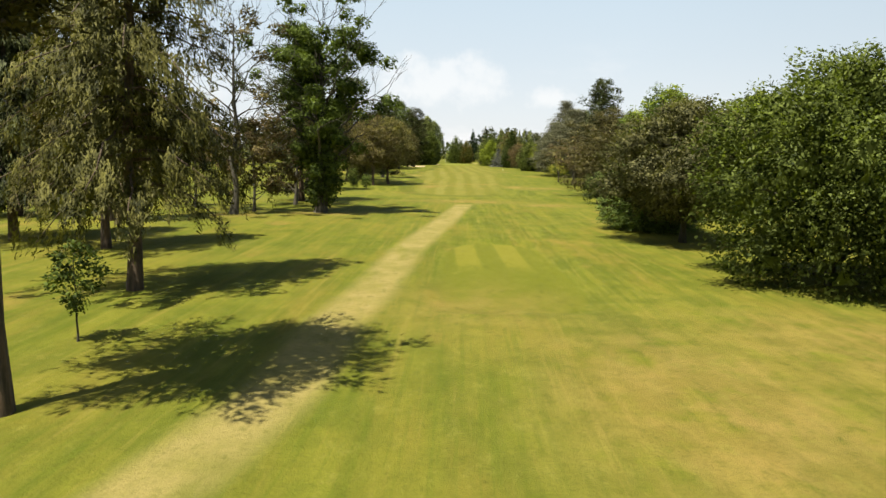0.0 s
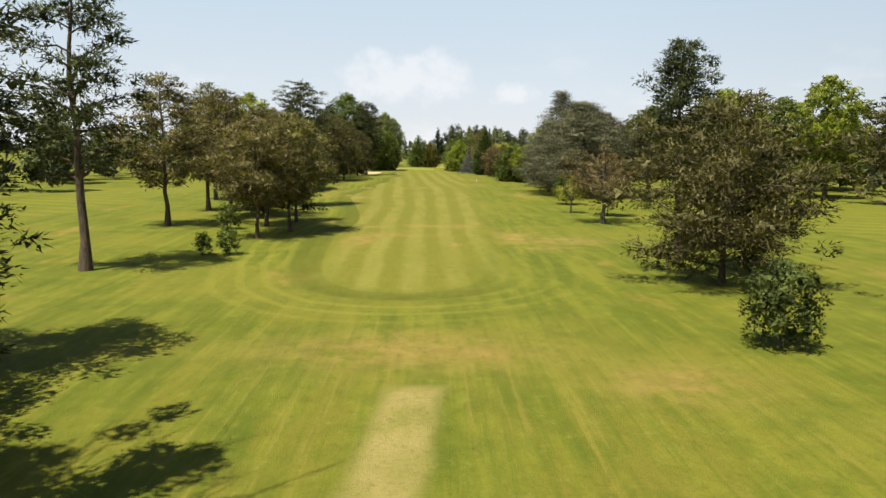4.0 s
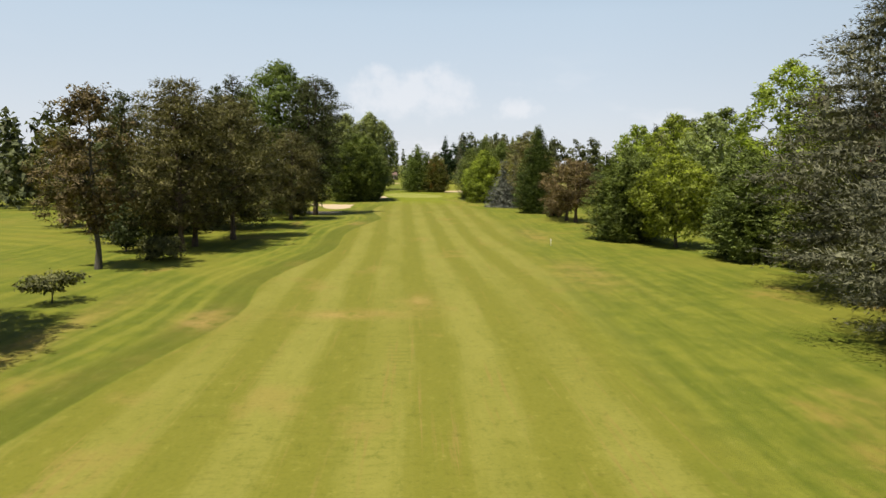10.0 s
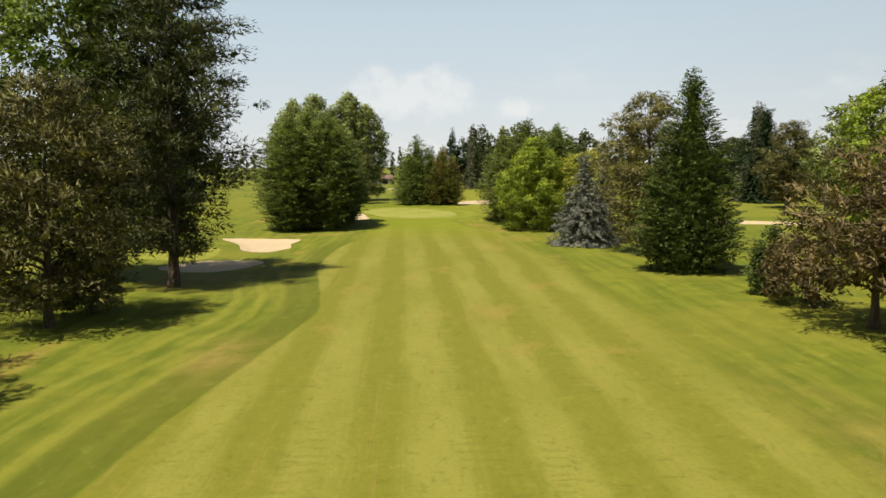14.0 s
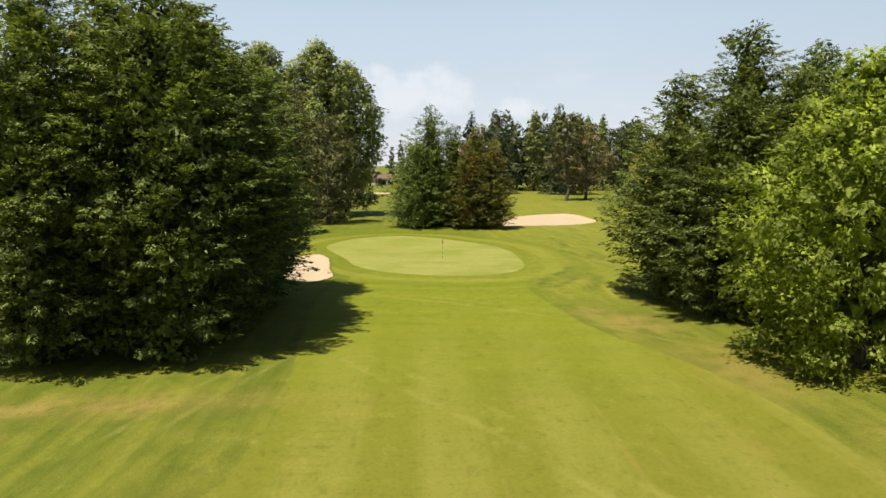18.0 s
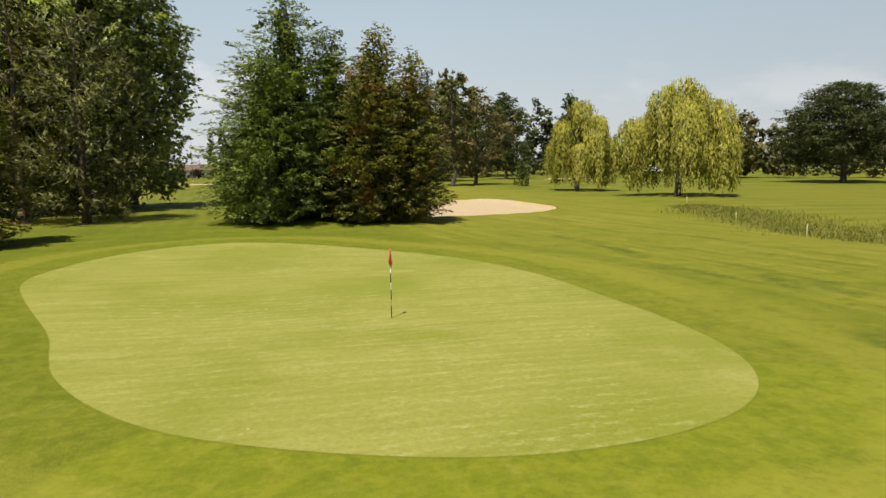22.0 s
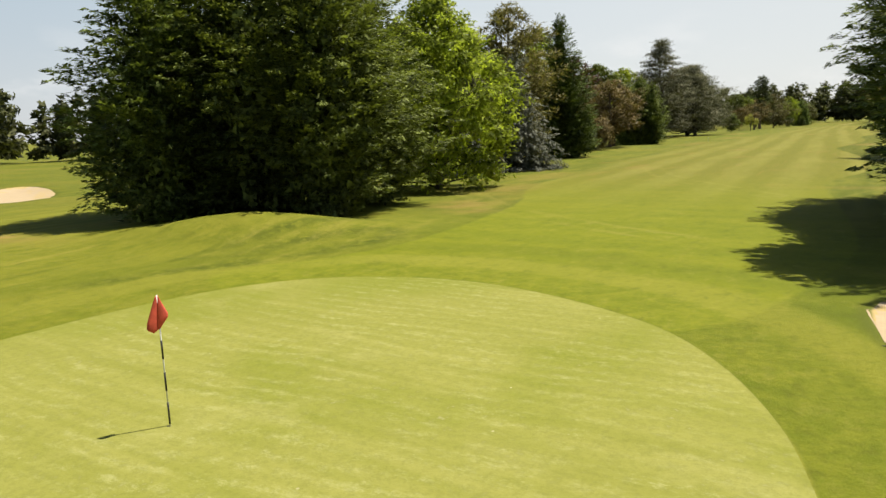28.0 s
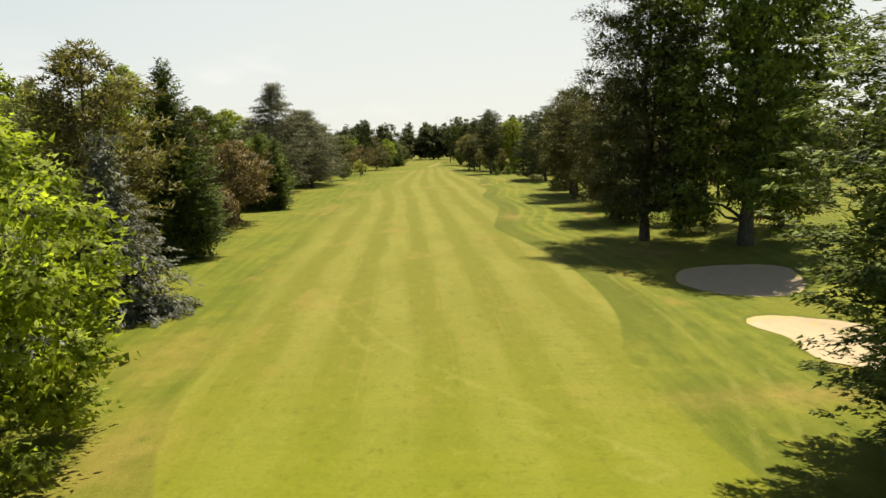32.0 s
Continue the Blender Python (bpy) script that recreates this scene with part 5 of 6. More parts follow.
def hanging_conifer(x, y, h, r, leaf="shaggy", base=0.16, boughs=92, label="tall shaggy olive conifer with drooping boughs over a bare trunk", bark=None, size=0.19, hang=1.5, twigs=27):
    """A tall conifer whose long boughs sweep down and carry hanging twigs, open enough to see the trunk."""
    rng = rng_next()
    tr = h * 0.0115
    trunk = [bend((0, 0, -0.15), (0, 0, h * 0.95), tr, 0.03, rng, steps=9, jitter=0.004)]
    trunk[0][0, 3] *= 1.4
    PP, DD, NN, LL = [], [], [], []
    for i in range(boughs):
        s = (i + rng.random()) / boughs
        z0 = h * (base + (0.97 - base) * s)
        a = i * 2.39996 + rng.uniform(-0.4, 0.4)
        ln = max(0.5, r * (1 - 0.72 * s) * rng.uniform(0.6, 1.1))
        way = np.array((math.cos(a), math.sin(a), 0.0))
        dip = ln * rng.uniform(0.25, 0.6) * (1 - 0.6 * s)
        tip = way * ln + (0, 0, z0 - dip)
        limb = bend((0, 0, z0), tip, tr * 0.30 * (1.1 - s), 0.015, rng, 0.10, 6, 0.015)
        trunk.append(limb)
        for k in range(max(6, int(twigs * (0.4 + ln / r)))):
            q = 0.18 + 0.85 * rng.random()
            j = min(4, int(q * 5))
            c = limb[j, :3] + (limb[j + 1, :3] - limb[j, :3]) * (q * 5 - j if q < 1 else 1)
            c = c + np.cross(way, (0, 0, 1)) * rng.normal(0, 0.16 * ln)
            fall = hang * rng.uniform(0.25, 1.0) * (0.5 + 0.5 * (1 - s))
            m = max(6, int(fall / size * 7))
            u = np.linspace(0, 1, m)
            PP.append(c + way * (0.35 * fall * np.sqrt(u))[:, None] - np.array((0, 0, 1.0)) * (fall * u)[:, None] + rng.normal(0, 0.11, (m, 3)))
            DD.append(way * 0.5 - (0, 0, 0.9) + rng.normal(0, 0.4, (m, 3)))
            NN.append(way * 0.7 + (0, 0, 0.9) * (1.1 - u[:, None]) + rng.normal(0, 0.25, (m, 3)))
    P, D, N = np.concatenate(PP), np.concatenate(DD), np.concatenate(NN)
    keep = P[:, 2] > 0.1
    P, D, N = P[keep], D[keep], N[keep]
    L = size * rng.uniform(0.9, 1.8, len(P))
    return finish_tree("conifer_tree", x, y, label, "conifer", "trees beside the fairway", trunk, leaf_arrays(P, D, N, L, L * 0.3, "blade", N), leaf, bark or RED_BARK, turn=rng.uniform(0, 360))


def shrub(x, y, h, r, leaf="oak", label="rounded clipped-looking green shrub on the grass", name="shrub", size=None, group="shrubs by the fairway", **kw):
    rng = rng_next()
    size = size or min(leaf_size(x, y), 0.2)
    n = max(9, int(10 + 4 * r))
    blobs = [(0, 0, h * 0.5, r * 0.75, h * 0.42)]
    for i in range(n):
        a, s = i * 2.39996, (i + 0.5) / n
        q = r * 0.62 * math.sqrt(1 - (abs(s - 0.4) / 0.62) ** 2 * 0.9)
        blobs.append((math.cos(a) * q, math.sin(a) * q, h * (0.14 + 0.74 * s), r * 0.38, h * 0.17))
    stems = [bend((0.05 * math.cos(a), 0.05 * math.sin(a), -0.1), (r * 0.4 * math.cos(a), r * 0.4 * math.sin(a), h * 0.6), 0.035, 0.01, rng) for a in (0.3, 1.9, 3.4, 5.0)]
    crown = join_arrays(blob_leaves(rng, blobs, size * 0.8, 0.8, 0.0, 0.5, 0.16, "fan"), blob_filling(rng, blobs))
    return finish_tree(name, x, y, label, "shrub", group, stems, crown, leaf, BARK, turn=rng.uniform(0, 360))


def sapling(x, y, h, r, leaf="broad", label="young slender tree with thin trunk and small crown", **kw):
    return clump_tree(x, y, h, r, leaf, None, kw.pop("base", 0.3), kw.pop("clumps", 16), name="young_tree", label=label, category="young tree", group="young trees",
                      trunk_r=kw.pop("trunk_r", max(0.04, h * 0.012)), size=kw.pop("size", min(0.16, leaf_size(x, y))), csize=0.4, fill=kw.pop("fill", 1.2), **kw)


# ---- by the tee ----
hanging_conifer(-12.4, 32.3, 25, 6.2, "shaggy", base=0.2)
pine(-9.2, 16.9, 20, 4.2, "shaggy", base=0.45, clumps=90, label="old conifer with thick furrowed trunk and high crown", trunk_r=0.25)
sapling(-10.6, 23.5, 3.3, 0.85, "ivy", base=0.3, size=0.11, label="young dark-leaved tree with thin black trunk")
hanging_conifer(-19.6, 45.2, 22, 5.6, "shaggy", base=0.22)
hanging_conifer(-27, 48, 24, 6.0, "darkpine", base=0.16, size=0.28, label="tall dark conifer behind the tee trees")
hanging_conifer(-37, 66, 24, 6.4, "darkpine", base=0.12, size=0.32, label="tall dark conifer behind the tee trees")
pine(-27, 62, 21, 4.6, "darkpine", base=0.3, clumps=40, label="dark leaning pine with bare lower trunk")
twig_tree(-18.6, 70, 20, 6.5, "leafless half-dead tree with pale upright branches", bark=BARK, brown=0.06, leaf="brownbroad")
twig_tree(-10.8, 74, 20.5, 7.0, "ivy-covered old tree with bare crooked limbs", ivy=0.88, limbs=30, name="ivy_tree")
clump_tree(-15.4, 84, 12.5, 4.6, "brownbroad", base=0.1, clumps=38, label="brown dry bushy tree beside the ivy tree", name="dry_tree", open_=0.2)
pine(-16.2, 92, 21, 5.0, "darkpine", base=0.04, clumps=100, label="tall dark pine with low branches")
pine(-20.3, 119, 24, 5.0, "darkpine", base=0.3, clumps=48, label="tall dark pine with long bare trunk")
shrub(-13.6, 127, 2.1, 0.8, "oak")
shrub(-11.4, 127.2, 2.6, 1.05, "oak")
pine(-11.3, 139.3, 12.5, 4.6, "olivepine", base=0.3, clumps=80, label="small olive pine on the edge of the rough")
pine(-8.8, 145.4, 13.4, 5.2, "olivepine", base=0.26, clumps=95, label="broad olive pine on the edge of the rough")
shrub(-16.1, 147, 3.2, 1.3, "leyland")
broad(-30, 196, 19, 5, "yellow", label="tall light green deciduous tree behind the pines", base=0.2)
clump_tree(19.8, 54.2, 10.6, 6.0, "holm", base=0.17, clumps=84, flat=0.8, fill=0.85, trunk_r=0.24, label="dense grey-green holm oak with low round crown", name="holm_oak", wide=0.4)
clump_tree(21.2, 36.2, 11.5, 6.6, "oak", base=0.03, clumps=90, flat=1.15, fill=0.62, label="broad dense yew reaching down to the grass", name="yew_tree", wide=0.36)
clump_tree(32, 38, 12.0, 6.5, "oak", base=0.05, clumps=56, flat=0.85, label="broad dense dark green tree", name="yew_tree", wide=0.4)
cypress(19.8, 63, 12.9, 4.2, "young", leaders=4, bulge=1.2, label="young bushy cypress with upswept green sprays")
cypress(19.4, 73.2, 5.0, 2.0, "seq", leaders=3, bulge=1.6, label="small bushy cypress on worn grass")
shrub(22.6, 96.4, 4.2, 1.9, "seq", label="small upright dark green conifer bush", name="conifer_bush")
sapling(23.3, 88, 2.6, 0.5, "yellow", label="thin staked sapling with a few yellow-green leaves", clumps=9, trunk_r=0.03)
pine(27.6, 114, 13.8, 7.0, "pine", base=0.1, clumps=60, label="broad round olive-brown pine", wide=0.35)
pine(32.6, 121, 11.5, 4.6, "pine", base=0.2, label="olive-brown pine with spreading branches")
pine(31, 131.5, 20.5, 3.2, "darkpine", base=0.3, clumps=110, wide=0.6, csize=0.32, label="tall narrow dark conifer above the pines")
sapling(34.5, 168, 7.8, 3.2, "brownpine", base=0.2, label="small thin pine with tawny foliage")
broad(44, 92, 15, 7, "oak", base=0.1)
broad(37, 84, 13.5, 5.5, "broad", base=0.1)
broad(56, 104, 15, 7, "holm", base=0.12, label="grey-green deciduous tree beside the next hole")
pine(48, 70, 16, 6, "darkpine", base=0.15)
broad(62, 84, 17, 7, "oak", base=0.12)
broad(98, 218, 27, 8, "broad", base=0.15, label="tall bright green deciduous tree across the next hole")
pine(99, 198, 22, 7.5, "pine", base=0.3, label="spreading pine across the next hole")
broad(106, 255, 25, 9, "oak", base=0.12)
broad(88, 262, 22, 8, "oak", base=0.12)

# ---- along the first half ----
pine(-12.4, 150.5, 14.2, 4.6, "olivepine", base=0.28, clumps=80, stems=2, label="olive pine with reddish trunk beside the fairway")
pine(-9.8, 156.8, 12.2, 3.8, "darkpine", base=0.12, clumps=44, label="dark pine with branches near the ground")
pine(-19, 160, 17, 5.0, "olivepine", base=0.24)
pine(-24, 150, 18, 5.5, "olivepine", base=0.26)
pine(-25, 172, 19, 5.5, "pine", base=0.24)
pine(-12.8, 183.2, 20.6, 4.9, "darkpine", base=0.22, clumps=150, label="tall slender dark pine with long straight trunk", bark=BARK, wide=0.55, csize=0.22, flat=0.36)
shrub(-17.3, 192.1, 2.7, 1.2, "leyland")
shrub(-14.0, 190.8, 2.6, 1.05, "leyland")
shrub(-13.4, 195.3, 2.0, 0.75, "leyland")
broad(-20.6, 181, 18.4, 4.8, "broad", base=0.2, label="light green deciduous tree behind the pines")
pine(-19.8, 222.5, 18.2, 5.0, "darkpine", base=0.05, clumps=96, wide=0.28, flat=0.36, label="dark full pine with low branches")
pine(-18.6, 229.6, 17.0, 4.8, "darkpine", base=0.06, clumps=90, wide=0.3, flat=0.38, label="dark full pine with low branches")
pine(-21, 234.5, 19, 5.6, "darkpine", base=0.06, clumps=80, label="dark full pine with low branches")
pine(-30, 240, 18, 5.5, "pine", base=0.1)
clump_tree(-20.5, 264.4, 16.8, 4.8, "brownbroad", base=0.2, clumps=46, label="half-dry brownish tree with bare pale twigs", name="dry_tree", open_=0.12, csize=0.3)
clump_tree(-16.4, 247, 2.1, 2.0, "holm", base=0.45, clumps=14, flat=0.4, label="low umbrella-shaped shrub with drooping branches", name="umbrella_shrub", category="shrub", group="shrubs by the fairway", size=0.2, csize=0.42, trunk_r=0.06)
pine(-17.4, 279.6, 19.8, 6.2, "pine", base=0.16, clumps=100, label="large dense olive pine with hanging branches")
pine(-17.4, 284.6, 17.2, 5.0, "pine", base=0.14, clumps=85, label="olive pine in the row beside the fairway")
pine(-14.8, 293.2, 19.2, 5.8, "pine", base=0.2, clumps=90, label="olive pine in the row beside the fairway")
pine(-18.2, 307.9, 19.5, 6.4, "pine", base=0.06, clumps=120, label="olive pine in the row beside the fairway")
shrub(-17, 271.3, 2.5, 2.4, "holm", label="low grey-green bush under the pines")
pine(-26, 288, 19, 5.5, "darkpine", base=0.04, clumps=80)
pine(-26, 308, 20, 6.0, "pine", base=0.04, clumps=110)
pine(-12.6, 327.6, 16.0, 5.8, "pine", base=0.13, clumps=110, label="olive pine with low drooping branches")
pine(-10.3, 344.5, 28.5, 6.6, "darkpine", base=0.11, clumps=130, label="tall dark pine with red-brown twin trunk by the bunker", trunk_r=0.42, wide=0.5, stems=2)
broad(-18.3, 350, 32, 9.0, "oak", base=0.08, clumps=90, label="very tall oak rising behind the pines", csize=0.26, trunk_r=0.6, size=0.32)
pine(-23.3, 328, 26, 3.6, "darkpine", base=0.64, clumps=40, label="tall thin pine with tufted top")
pine(-27, 331, 24.5, 3.2, "darkpine", base=0.64, clumps=36, label="tall thin pine with tufted top")
pine(-27, 340, 17, 5, "pine", base=0.04, clumps=80)
shrub(-16.5, 341, 4.5, 2.8, "oak", label="low leafy bush below the tall pine")

cedar(43.0, 217.5, 20.0, 13.8, plates=130, size=0.23, fill=0.42, wide=0.5, label="wide blue-grey cedar with layered sweeping branches")
cedar(38.5, 231.5, 16.5, 8.0, plates=80, size=0.2, fill=0.42, label="smaller blue-grey cedar with branches to the ground")
cedar(44.6, 247.5, 24.8, 9.6, plates=100, size=0.24, fill=0.5, wide=0.45, label="tall blue-grey cedar with layered crown")
pine(30.7, 157, 10.6, 5.6, "brownpine", base=0.3, clumps=60, label="wide low pine with spreading crooked branches", open_=0.2, wide=0.5, csize=0.17, bark=BARK, trunk_r=0.3)
sapling(34, 193, 6.0, 2.5, "oak", base=0.14, clumps=26, wide=0.32, label="young green tree with cone-shaped crown")
willow(30.2, 173.6, 5.8, 2.3, label="small yellow-green weeping tree standing on the lawn", leaf="yellow", strands=280, size=0.16, skirt=0.36, group="young trees")
pine(58, 186, 19, 6.5, "pine", base=0.2)
broad(66, 200, 22, 8, "broad", base=0.1)
pine(56, 214, 18, 6, "pine", base=0.2)
broad(64, 236, 21, 7.5, "oak", base=0.1)
broad(42.5, 284.4, 11.6, 4.9, "broad", base=0.12, clumps=50, label="light green maple with low round crown")
cypress(38.9, 293.2, 13.4, 5.4, "leyland", leaders=5, bulge=2.3, foot=0.8, tops=(0.8, 0.98))
cypress(45.0, 271.4, 12.6, 4.4, "leyland", leaders=4, bulge=2.0, foot=0.85)
cypress(48.2, 263.5, 12.0, 3.6, "leyland", leaders=3, bulge=2.0)
broad(62, 322, 20, 5.5, "poplar", base=0.05, label="tall light green deciduous tree in the row")
broad(60, 333, 20.5, 5.2, "broad", base=0.04, label="tall light green deciduous tree in the row")
broad(64, 343, 21, 5.4, "poplar", base=0.04, label="tall light green deciduous tree in the row")
broad(59, 352, 19.5, 5.0, "broad", base=0.04, label="tall light green deciduous tree in the row")
broad(69, 334, 22, 6.0, "oak", base=0.04, label="tall deciduous tree behind the row")
broad(70, 352, 21, 6.0, "oak", base=0.04, label="tall deciduous tree behind the row")
broad(62, 363, 19, 5.6, "poplar", base=0.04, label="tall light green deciduous tree in the row")
broad(61, 293, 25, 6.0, "broad", base=0.05, label="tall light green deciduous tree in the row")
broad(62, 268, 21, 6.5, "copper", base=0.08, label="copper beech with dark purple leaves")
pine(36.9, 321.6, 11.0, 4.8, "brownpine", base=0.22, clumps=44, trunk_r=0.26, label="rusty brown low pine with forked trunk")
pine(37.5, 317.3, 10.6, 4.6, "brownpine", base=0.22, clumps=40, trunk_r=0.28, stems=2, label="rusty brown low pine with forked trunk")
shrub(36.9, 329.2, 5.0, 2.6, "brownpine", label="brownish bush under the rusty pines")

# ---- second half ----
cone_tree(36.2, 347.6, 18.9, 4.6, "seq", bulge=1.45, density=2.3, foot=0.95, size=0.2, label="tall regular cone-shaped dark green cypress", name="cypress_tree", droop=-0.1, up=0.2, ragged=0.1)
cone_tree(32.2, 371.6, 11.8, 3.9, "blue", bulge=1.2, density=2.0, label="blue spruce with silvery boughs to the ground", name="spruce_tree", droop=0.2)
cone_tree(33.6, 379.6, 6.4, 1.95, "blue", bulge=1.3, density=2.0, label="small blue spruce with silvery boughs", name="spruce_tree", droop=0.15)
cone_tree(35.6, 375.2, 13.8, 3.2, "cedar", bulge=1.0, label="slim grey-green spruce among the blue spruces", name="spruce_tree", droop=0.3)
pine(37.0, 361.8, 18.2, 4.9, "olivepine", base=0.08, clumps=120, csize=0.27, label="tall olive-brown pine behind the cone cypress", wide=0.5)
cypress(37.2, 334.0, 5.4, 2.0, "seq", leaders=3, label="low bushy conifer beside the cone cypress")
broad(29.7, 393.2, 14.2, 5.5, "broad", base=0.0, clumps=130, wide=0.4, label="bright green maple with leaves close to the ground", size=0.205)
broad(36.0, 393.0, 11.8, 5.0, "yellow", base=0.06, clumps=44, label="yellow-green tree behind the maple")
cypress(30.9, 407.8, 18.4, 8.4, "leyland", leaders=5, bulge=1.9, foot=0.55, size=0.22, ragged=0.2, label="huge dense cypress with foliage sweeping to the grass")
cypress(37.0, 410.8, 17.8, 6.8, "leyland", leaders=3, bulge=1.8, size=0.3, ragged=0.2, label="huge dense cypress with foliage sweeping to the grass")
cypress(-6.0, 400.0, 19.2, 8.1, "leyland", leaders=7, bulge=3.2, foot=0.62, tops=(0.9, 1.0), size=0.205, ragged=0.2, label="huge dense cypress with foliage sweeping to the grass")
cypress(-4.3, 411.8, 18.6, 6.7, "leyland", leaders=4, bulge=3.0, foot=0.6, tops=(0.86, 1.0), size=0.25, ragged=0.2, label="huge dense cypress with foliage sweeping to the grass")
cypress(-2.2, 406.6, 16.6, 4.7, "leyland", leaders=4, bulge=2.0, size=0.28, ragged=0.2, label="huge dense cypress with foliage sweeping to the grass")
cypress(-12.5, 455.4, 14.6, 5.4, "leyland", leaders=1, bulge=1.2)
cypress(-7.2, 460.4, 13.2, 5.0, "conif", leaders=2, bulge=1.35, label="olive cypress with yellowing sprays")
pine(-3.8, 478, 17.5, 5.4, "holm", base=0.04, clumps=64, label="dark full pine with foliage near the ground", wide=0.4)
pine(-9, 480, 22, 4.4, "pine", base=0.1, clumps=50, label="tall olive pine before the poplars")
for px, py, ph, pr in ((-15.5, 492, 31, 7.6), (-8.0, 494, 31.5, 7.4), (-2.6, 499, 28.6, 6.2), (-23, 500, 30, 7.0)):
    broad(px, py, ph, pr, "poplar", base=0.02, clumps=130, csize=0.26, fill=1.0, size=0.42, label="tall full grey-green poplar in a clump", wide=0.5, flat=1.1)
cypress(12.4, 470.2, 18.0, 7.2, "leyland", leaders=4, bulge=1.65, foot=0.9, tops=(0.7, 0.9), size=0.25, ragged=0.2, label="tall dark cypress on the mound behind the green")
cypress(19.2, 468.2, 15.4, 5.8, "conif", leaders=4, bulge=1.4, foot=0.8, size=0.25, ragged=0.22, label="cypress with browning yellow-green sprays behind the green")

# ---- around the green and the next hole ----
willow(61.7, 517.5, 14.6, 6.0)
willow(63.8, 493.2, 15.2, 7.2)
pine(56.6, 553, 20, 7.0, "brownpine", base=0.12, clumps=50, label="brownish pine behind the willows")
pine(60, 600, 26, 6.0, "darkpine", base=0.2, label="dark pine in the far group")
cypress(62, 541, 6.4, 0.7, "seq", leaders=1, bulge=2.0, label="slim young columnar cypress", size=0.3)
cedar(122, 524, 19.5, 11.2, "darkpine", plates=80, base=0.24, dome=True, label="broad dark cedar beyond the ditch", size=0.5)
spruce(108.7, 482.3, 26.5, 5.2, size=0.5, density=2.8, bulge=2.1, foot=0.95)
spruce(105.5, 474.2, 27, 6.2, "cedar", size=0.46, label="tall thin grey spruce between two dark ones")
spruce(103.7, 466.7, 24.4, 5.2, size=0.5, density=2.8, bulge=2.0, foot=0.95)
pine(95.5, 440.3, 19.6, 5.8, "pine", base=0.1, clumps=130, size=0.4, csize=0.27, label="dense olive pine on the rise")
pine(108, 436, 16, 5.6, "pine", base=0.05, clumps=100, size=0.42, label="olive pine on the rise")
pine(100.5, 430, 14.5, 5.4, "pine", base=0.08, clumps=100, size=0.42, label="olive pine on the rise")
for px, py, ph in ((124, 446, 19), (133, 427, 19), (127, 421, 18.5), (146, 421, 21)):
    spruce(px, py, ph, 3.2, size=0.45)
for px, py, ph, pr in ((134.9, 413, 25.8, 7.0), (138, 405, 19, 5.6), (138, 393, 27, 7.0), (126, 388.5, 25, 6.2), (119.5, 383.5, 24.5, 6.4), (150, 400, 20, 8)):
    broad(px, py, ph, pr, "broad", base=0.04, clumps=100, csize=0.25, fill=1.2, size=0.55, label="tall full-leaved lime tree beyond the far bunkers", flat=1.1, wide=0.52)
sapling(97.6, 411.3, 3.6, 1.0, "yellow", label="small yellow-leaved staked tree")
clump_tree(54.5, 433.6, 2.9, 0.66, "dark", base=0.14, clumps=34, fill=1.4, label="small dark purple-leaved tree on the lawn", name="young_tree", category="young tree", group="young trees", size=0.13, trunk_r=0.045, flat=1.2, csize=0.5)

for bx, by, bh in ((-23.5, 279, 6.0), (-22.5, 290, 5.2), (-24.5, 300, 6.4), (-21.5, 316, 5.6)):
    clump_tree(bx, by, bh, 3.2, "darkpine", base=0.04, clumps=40, label="dark evergreen undergrowth behind the pines", name="bush", category="shrub", group="shrubs by the fairway", size=0.3)
clump_tree(-17.5, 172, 5.0, 2.6, "holm", base=0.05, clumps=30, label="low olive bush between the pines", name="bush", category="shrub", group="shrubs by the fairway")
clump_tree(-20.0, 186, 6.0, 3.0, "yellow", base=0.08, clumps=34, label="light green bush behind the tall pine", name="bush", category="shrub", group="shrubs by the fairway")
pine(-15.6, 165.5, 12.8, 5.2, "olivepine", base=0.06, clumps=80, label="wide olive pine with branches sweeping to the grass")

# ---- beyond the next hole ----
for px, py, ph, pr, pl in ((177, 546, 24, 9.5, "pine"), (170, 528, 23.5, 8.5, "darkpine"), (186, 556, 23, 8, "copper"), (163, 480, 14.5, 6, "broad"), (158, 467, 14, 7, "pine"), (180, 581, 22, 7.5, "oak"), (151, 458, 13, 6, "brownpine")):
    pine(px, py, ph, pr, pl, base=0.1, clumps=70, label="full tree in the belt beyond the next hole", size=0.8)
for px, py, ph, pr in ((164, 456.5, 26, 4.0), (176, 418, 24, 3.6), (-57, 472, 23, 4.6), (-61.3, 476, 27, 3.0), (-52, 466, 21, 4.4), (-67, 514, 22, 5)):
    spruce(px, py, ph, pr, size=0.55)
pine(61.4, 588, 26, 7, "holm", base=0.1, clumps=80, label="tall full tree behind the willows", size=0.7)
pine(82, 600, 24, 7, "darkpine", base=0.1, clumps=80, label="tall dark tree behind the willows", size=0.7)
pine(90, 637, 23.5, 9, "darkpine", base=0.1, clumps=80, label="tall dark tree behind the willows", size=0.8)
twig_tree(50.6, 550, 22, 4.5, "tall thin tree with sparse light crown", brown=0.6, leaf="holm", limbs=20, name="sparse_tree")

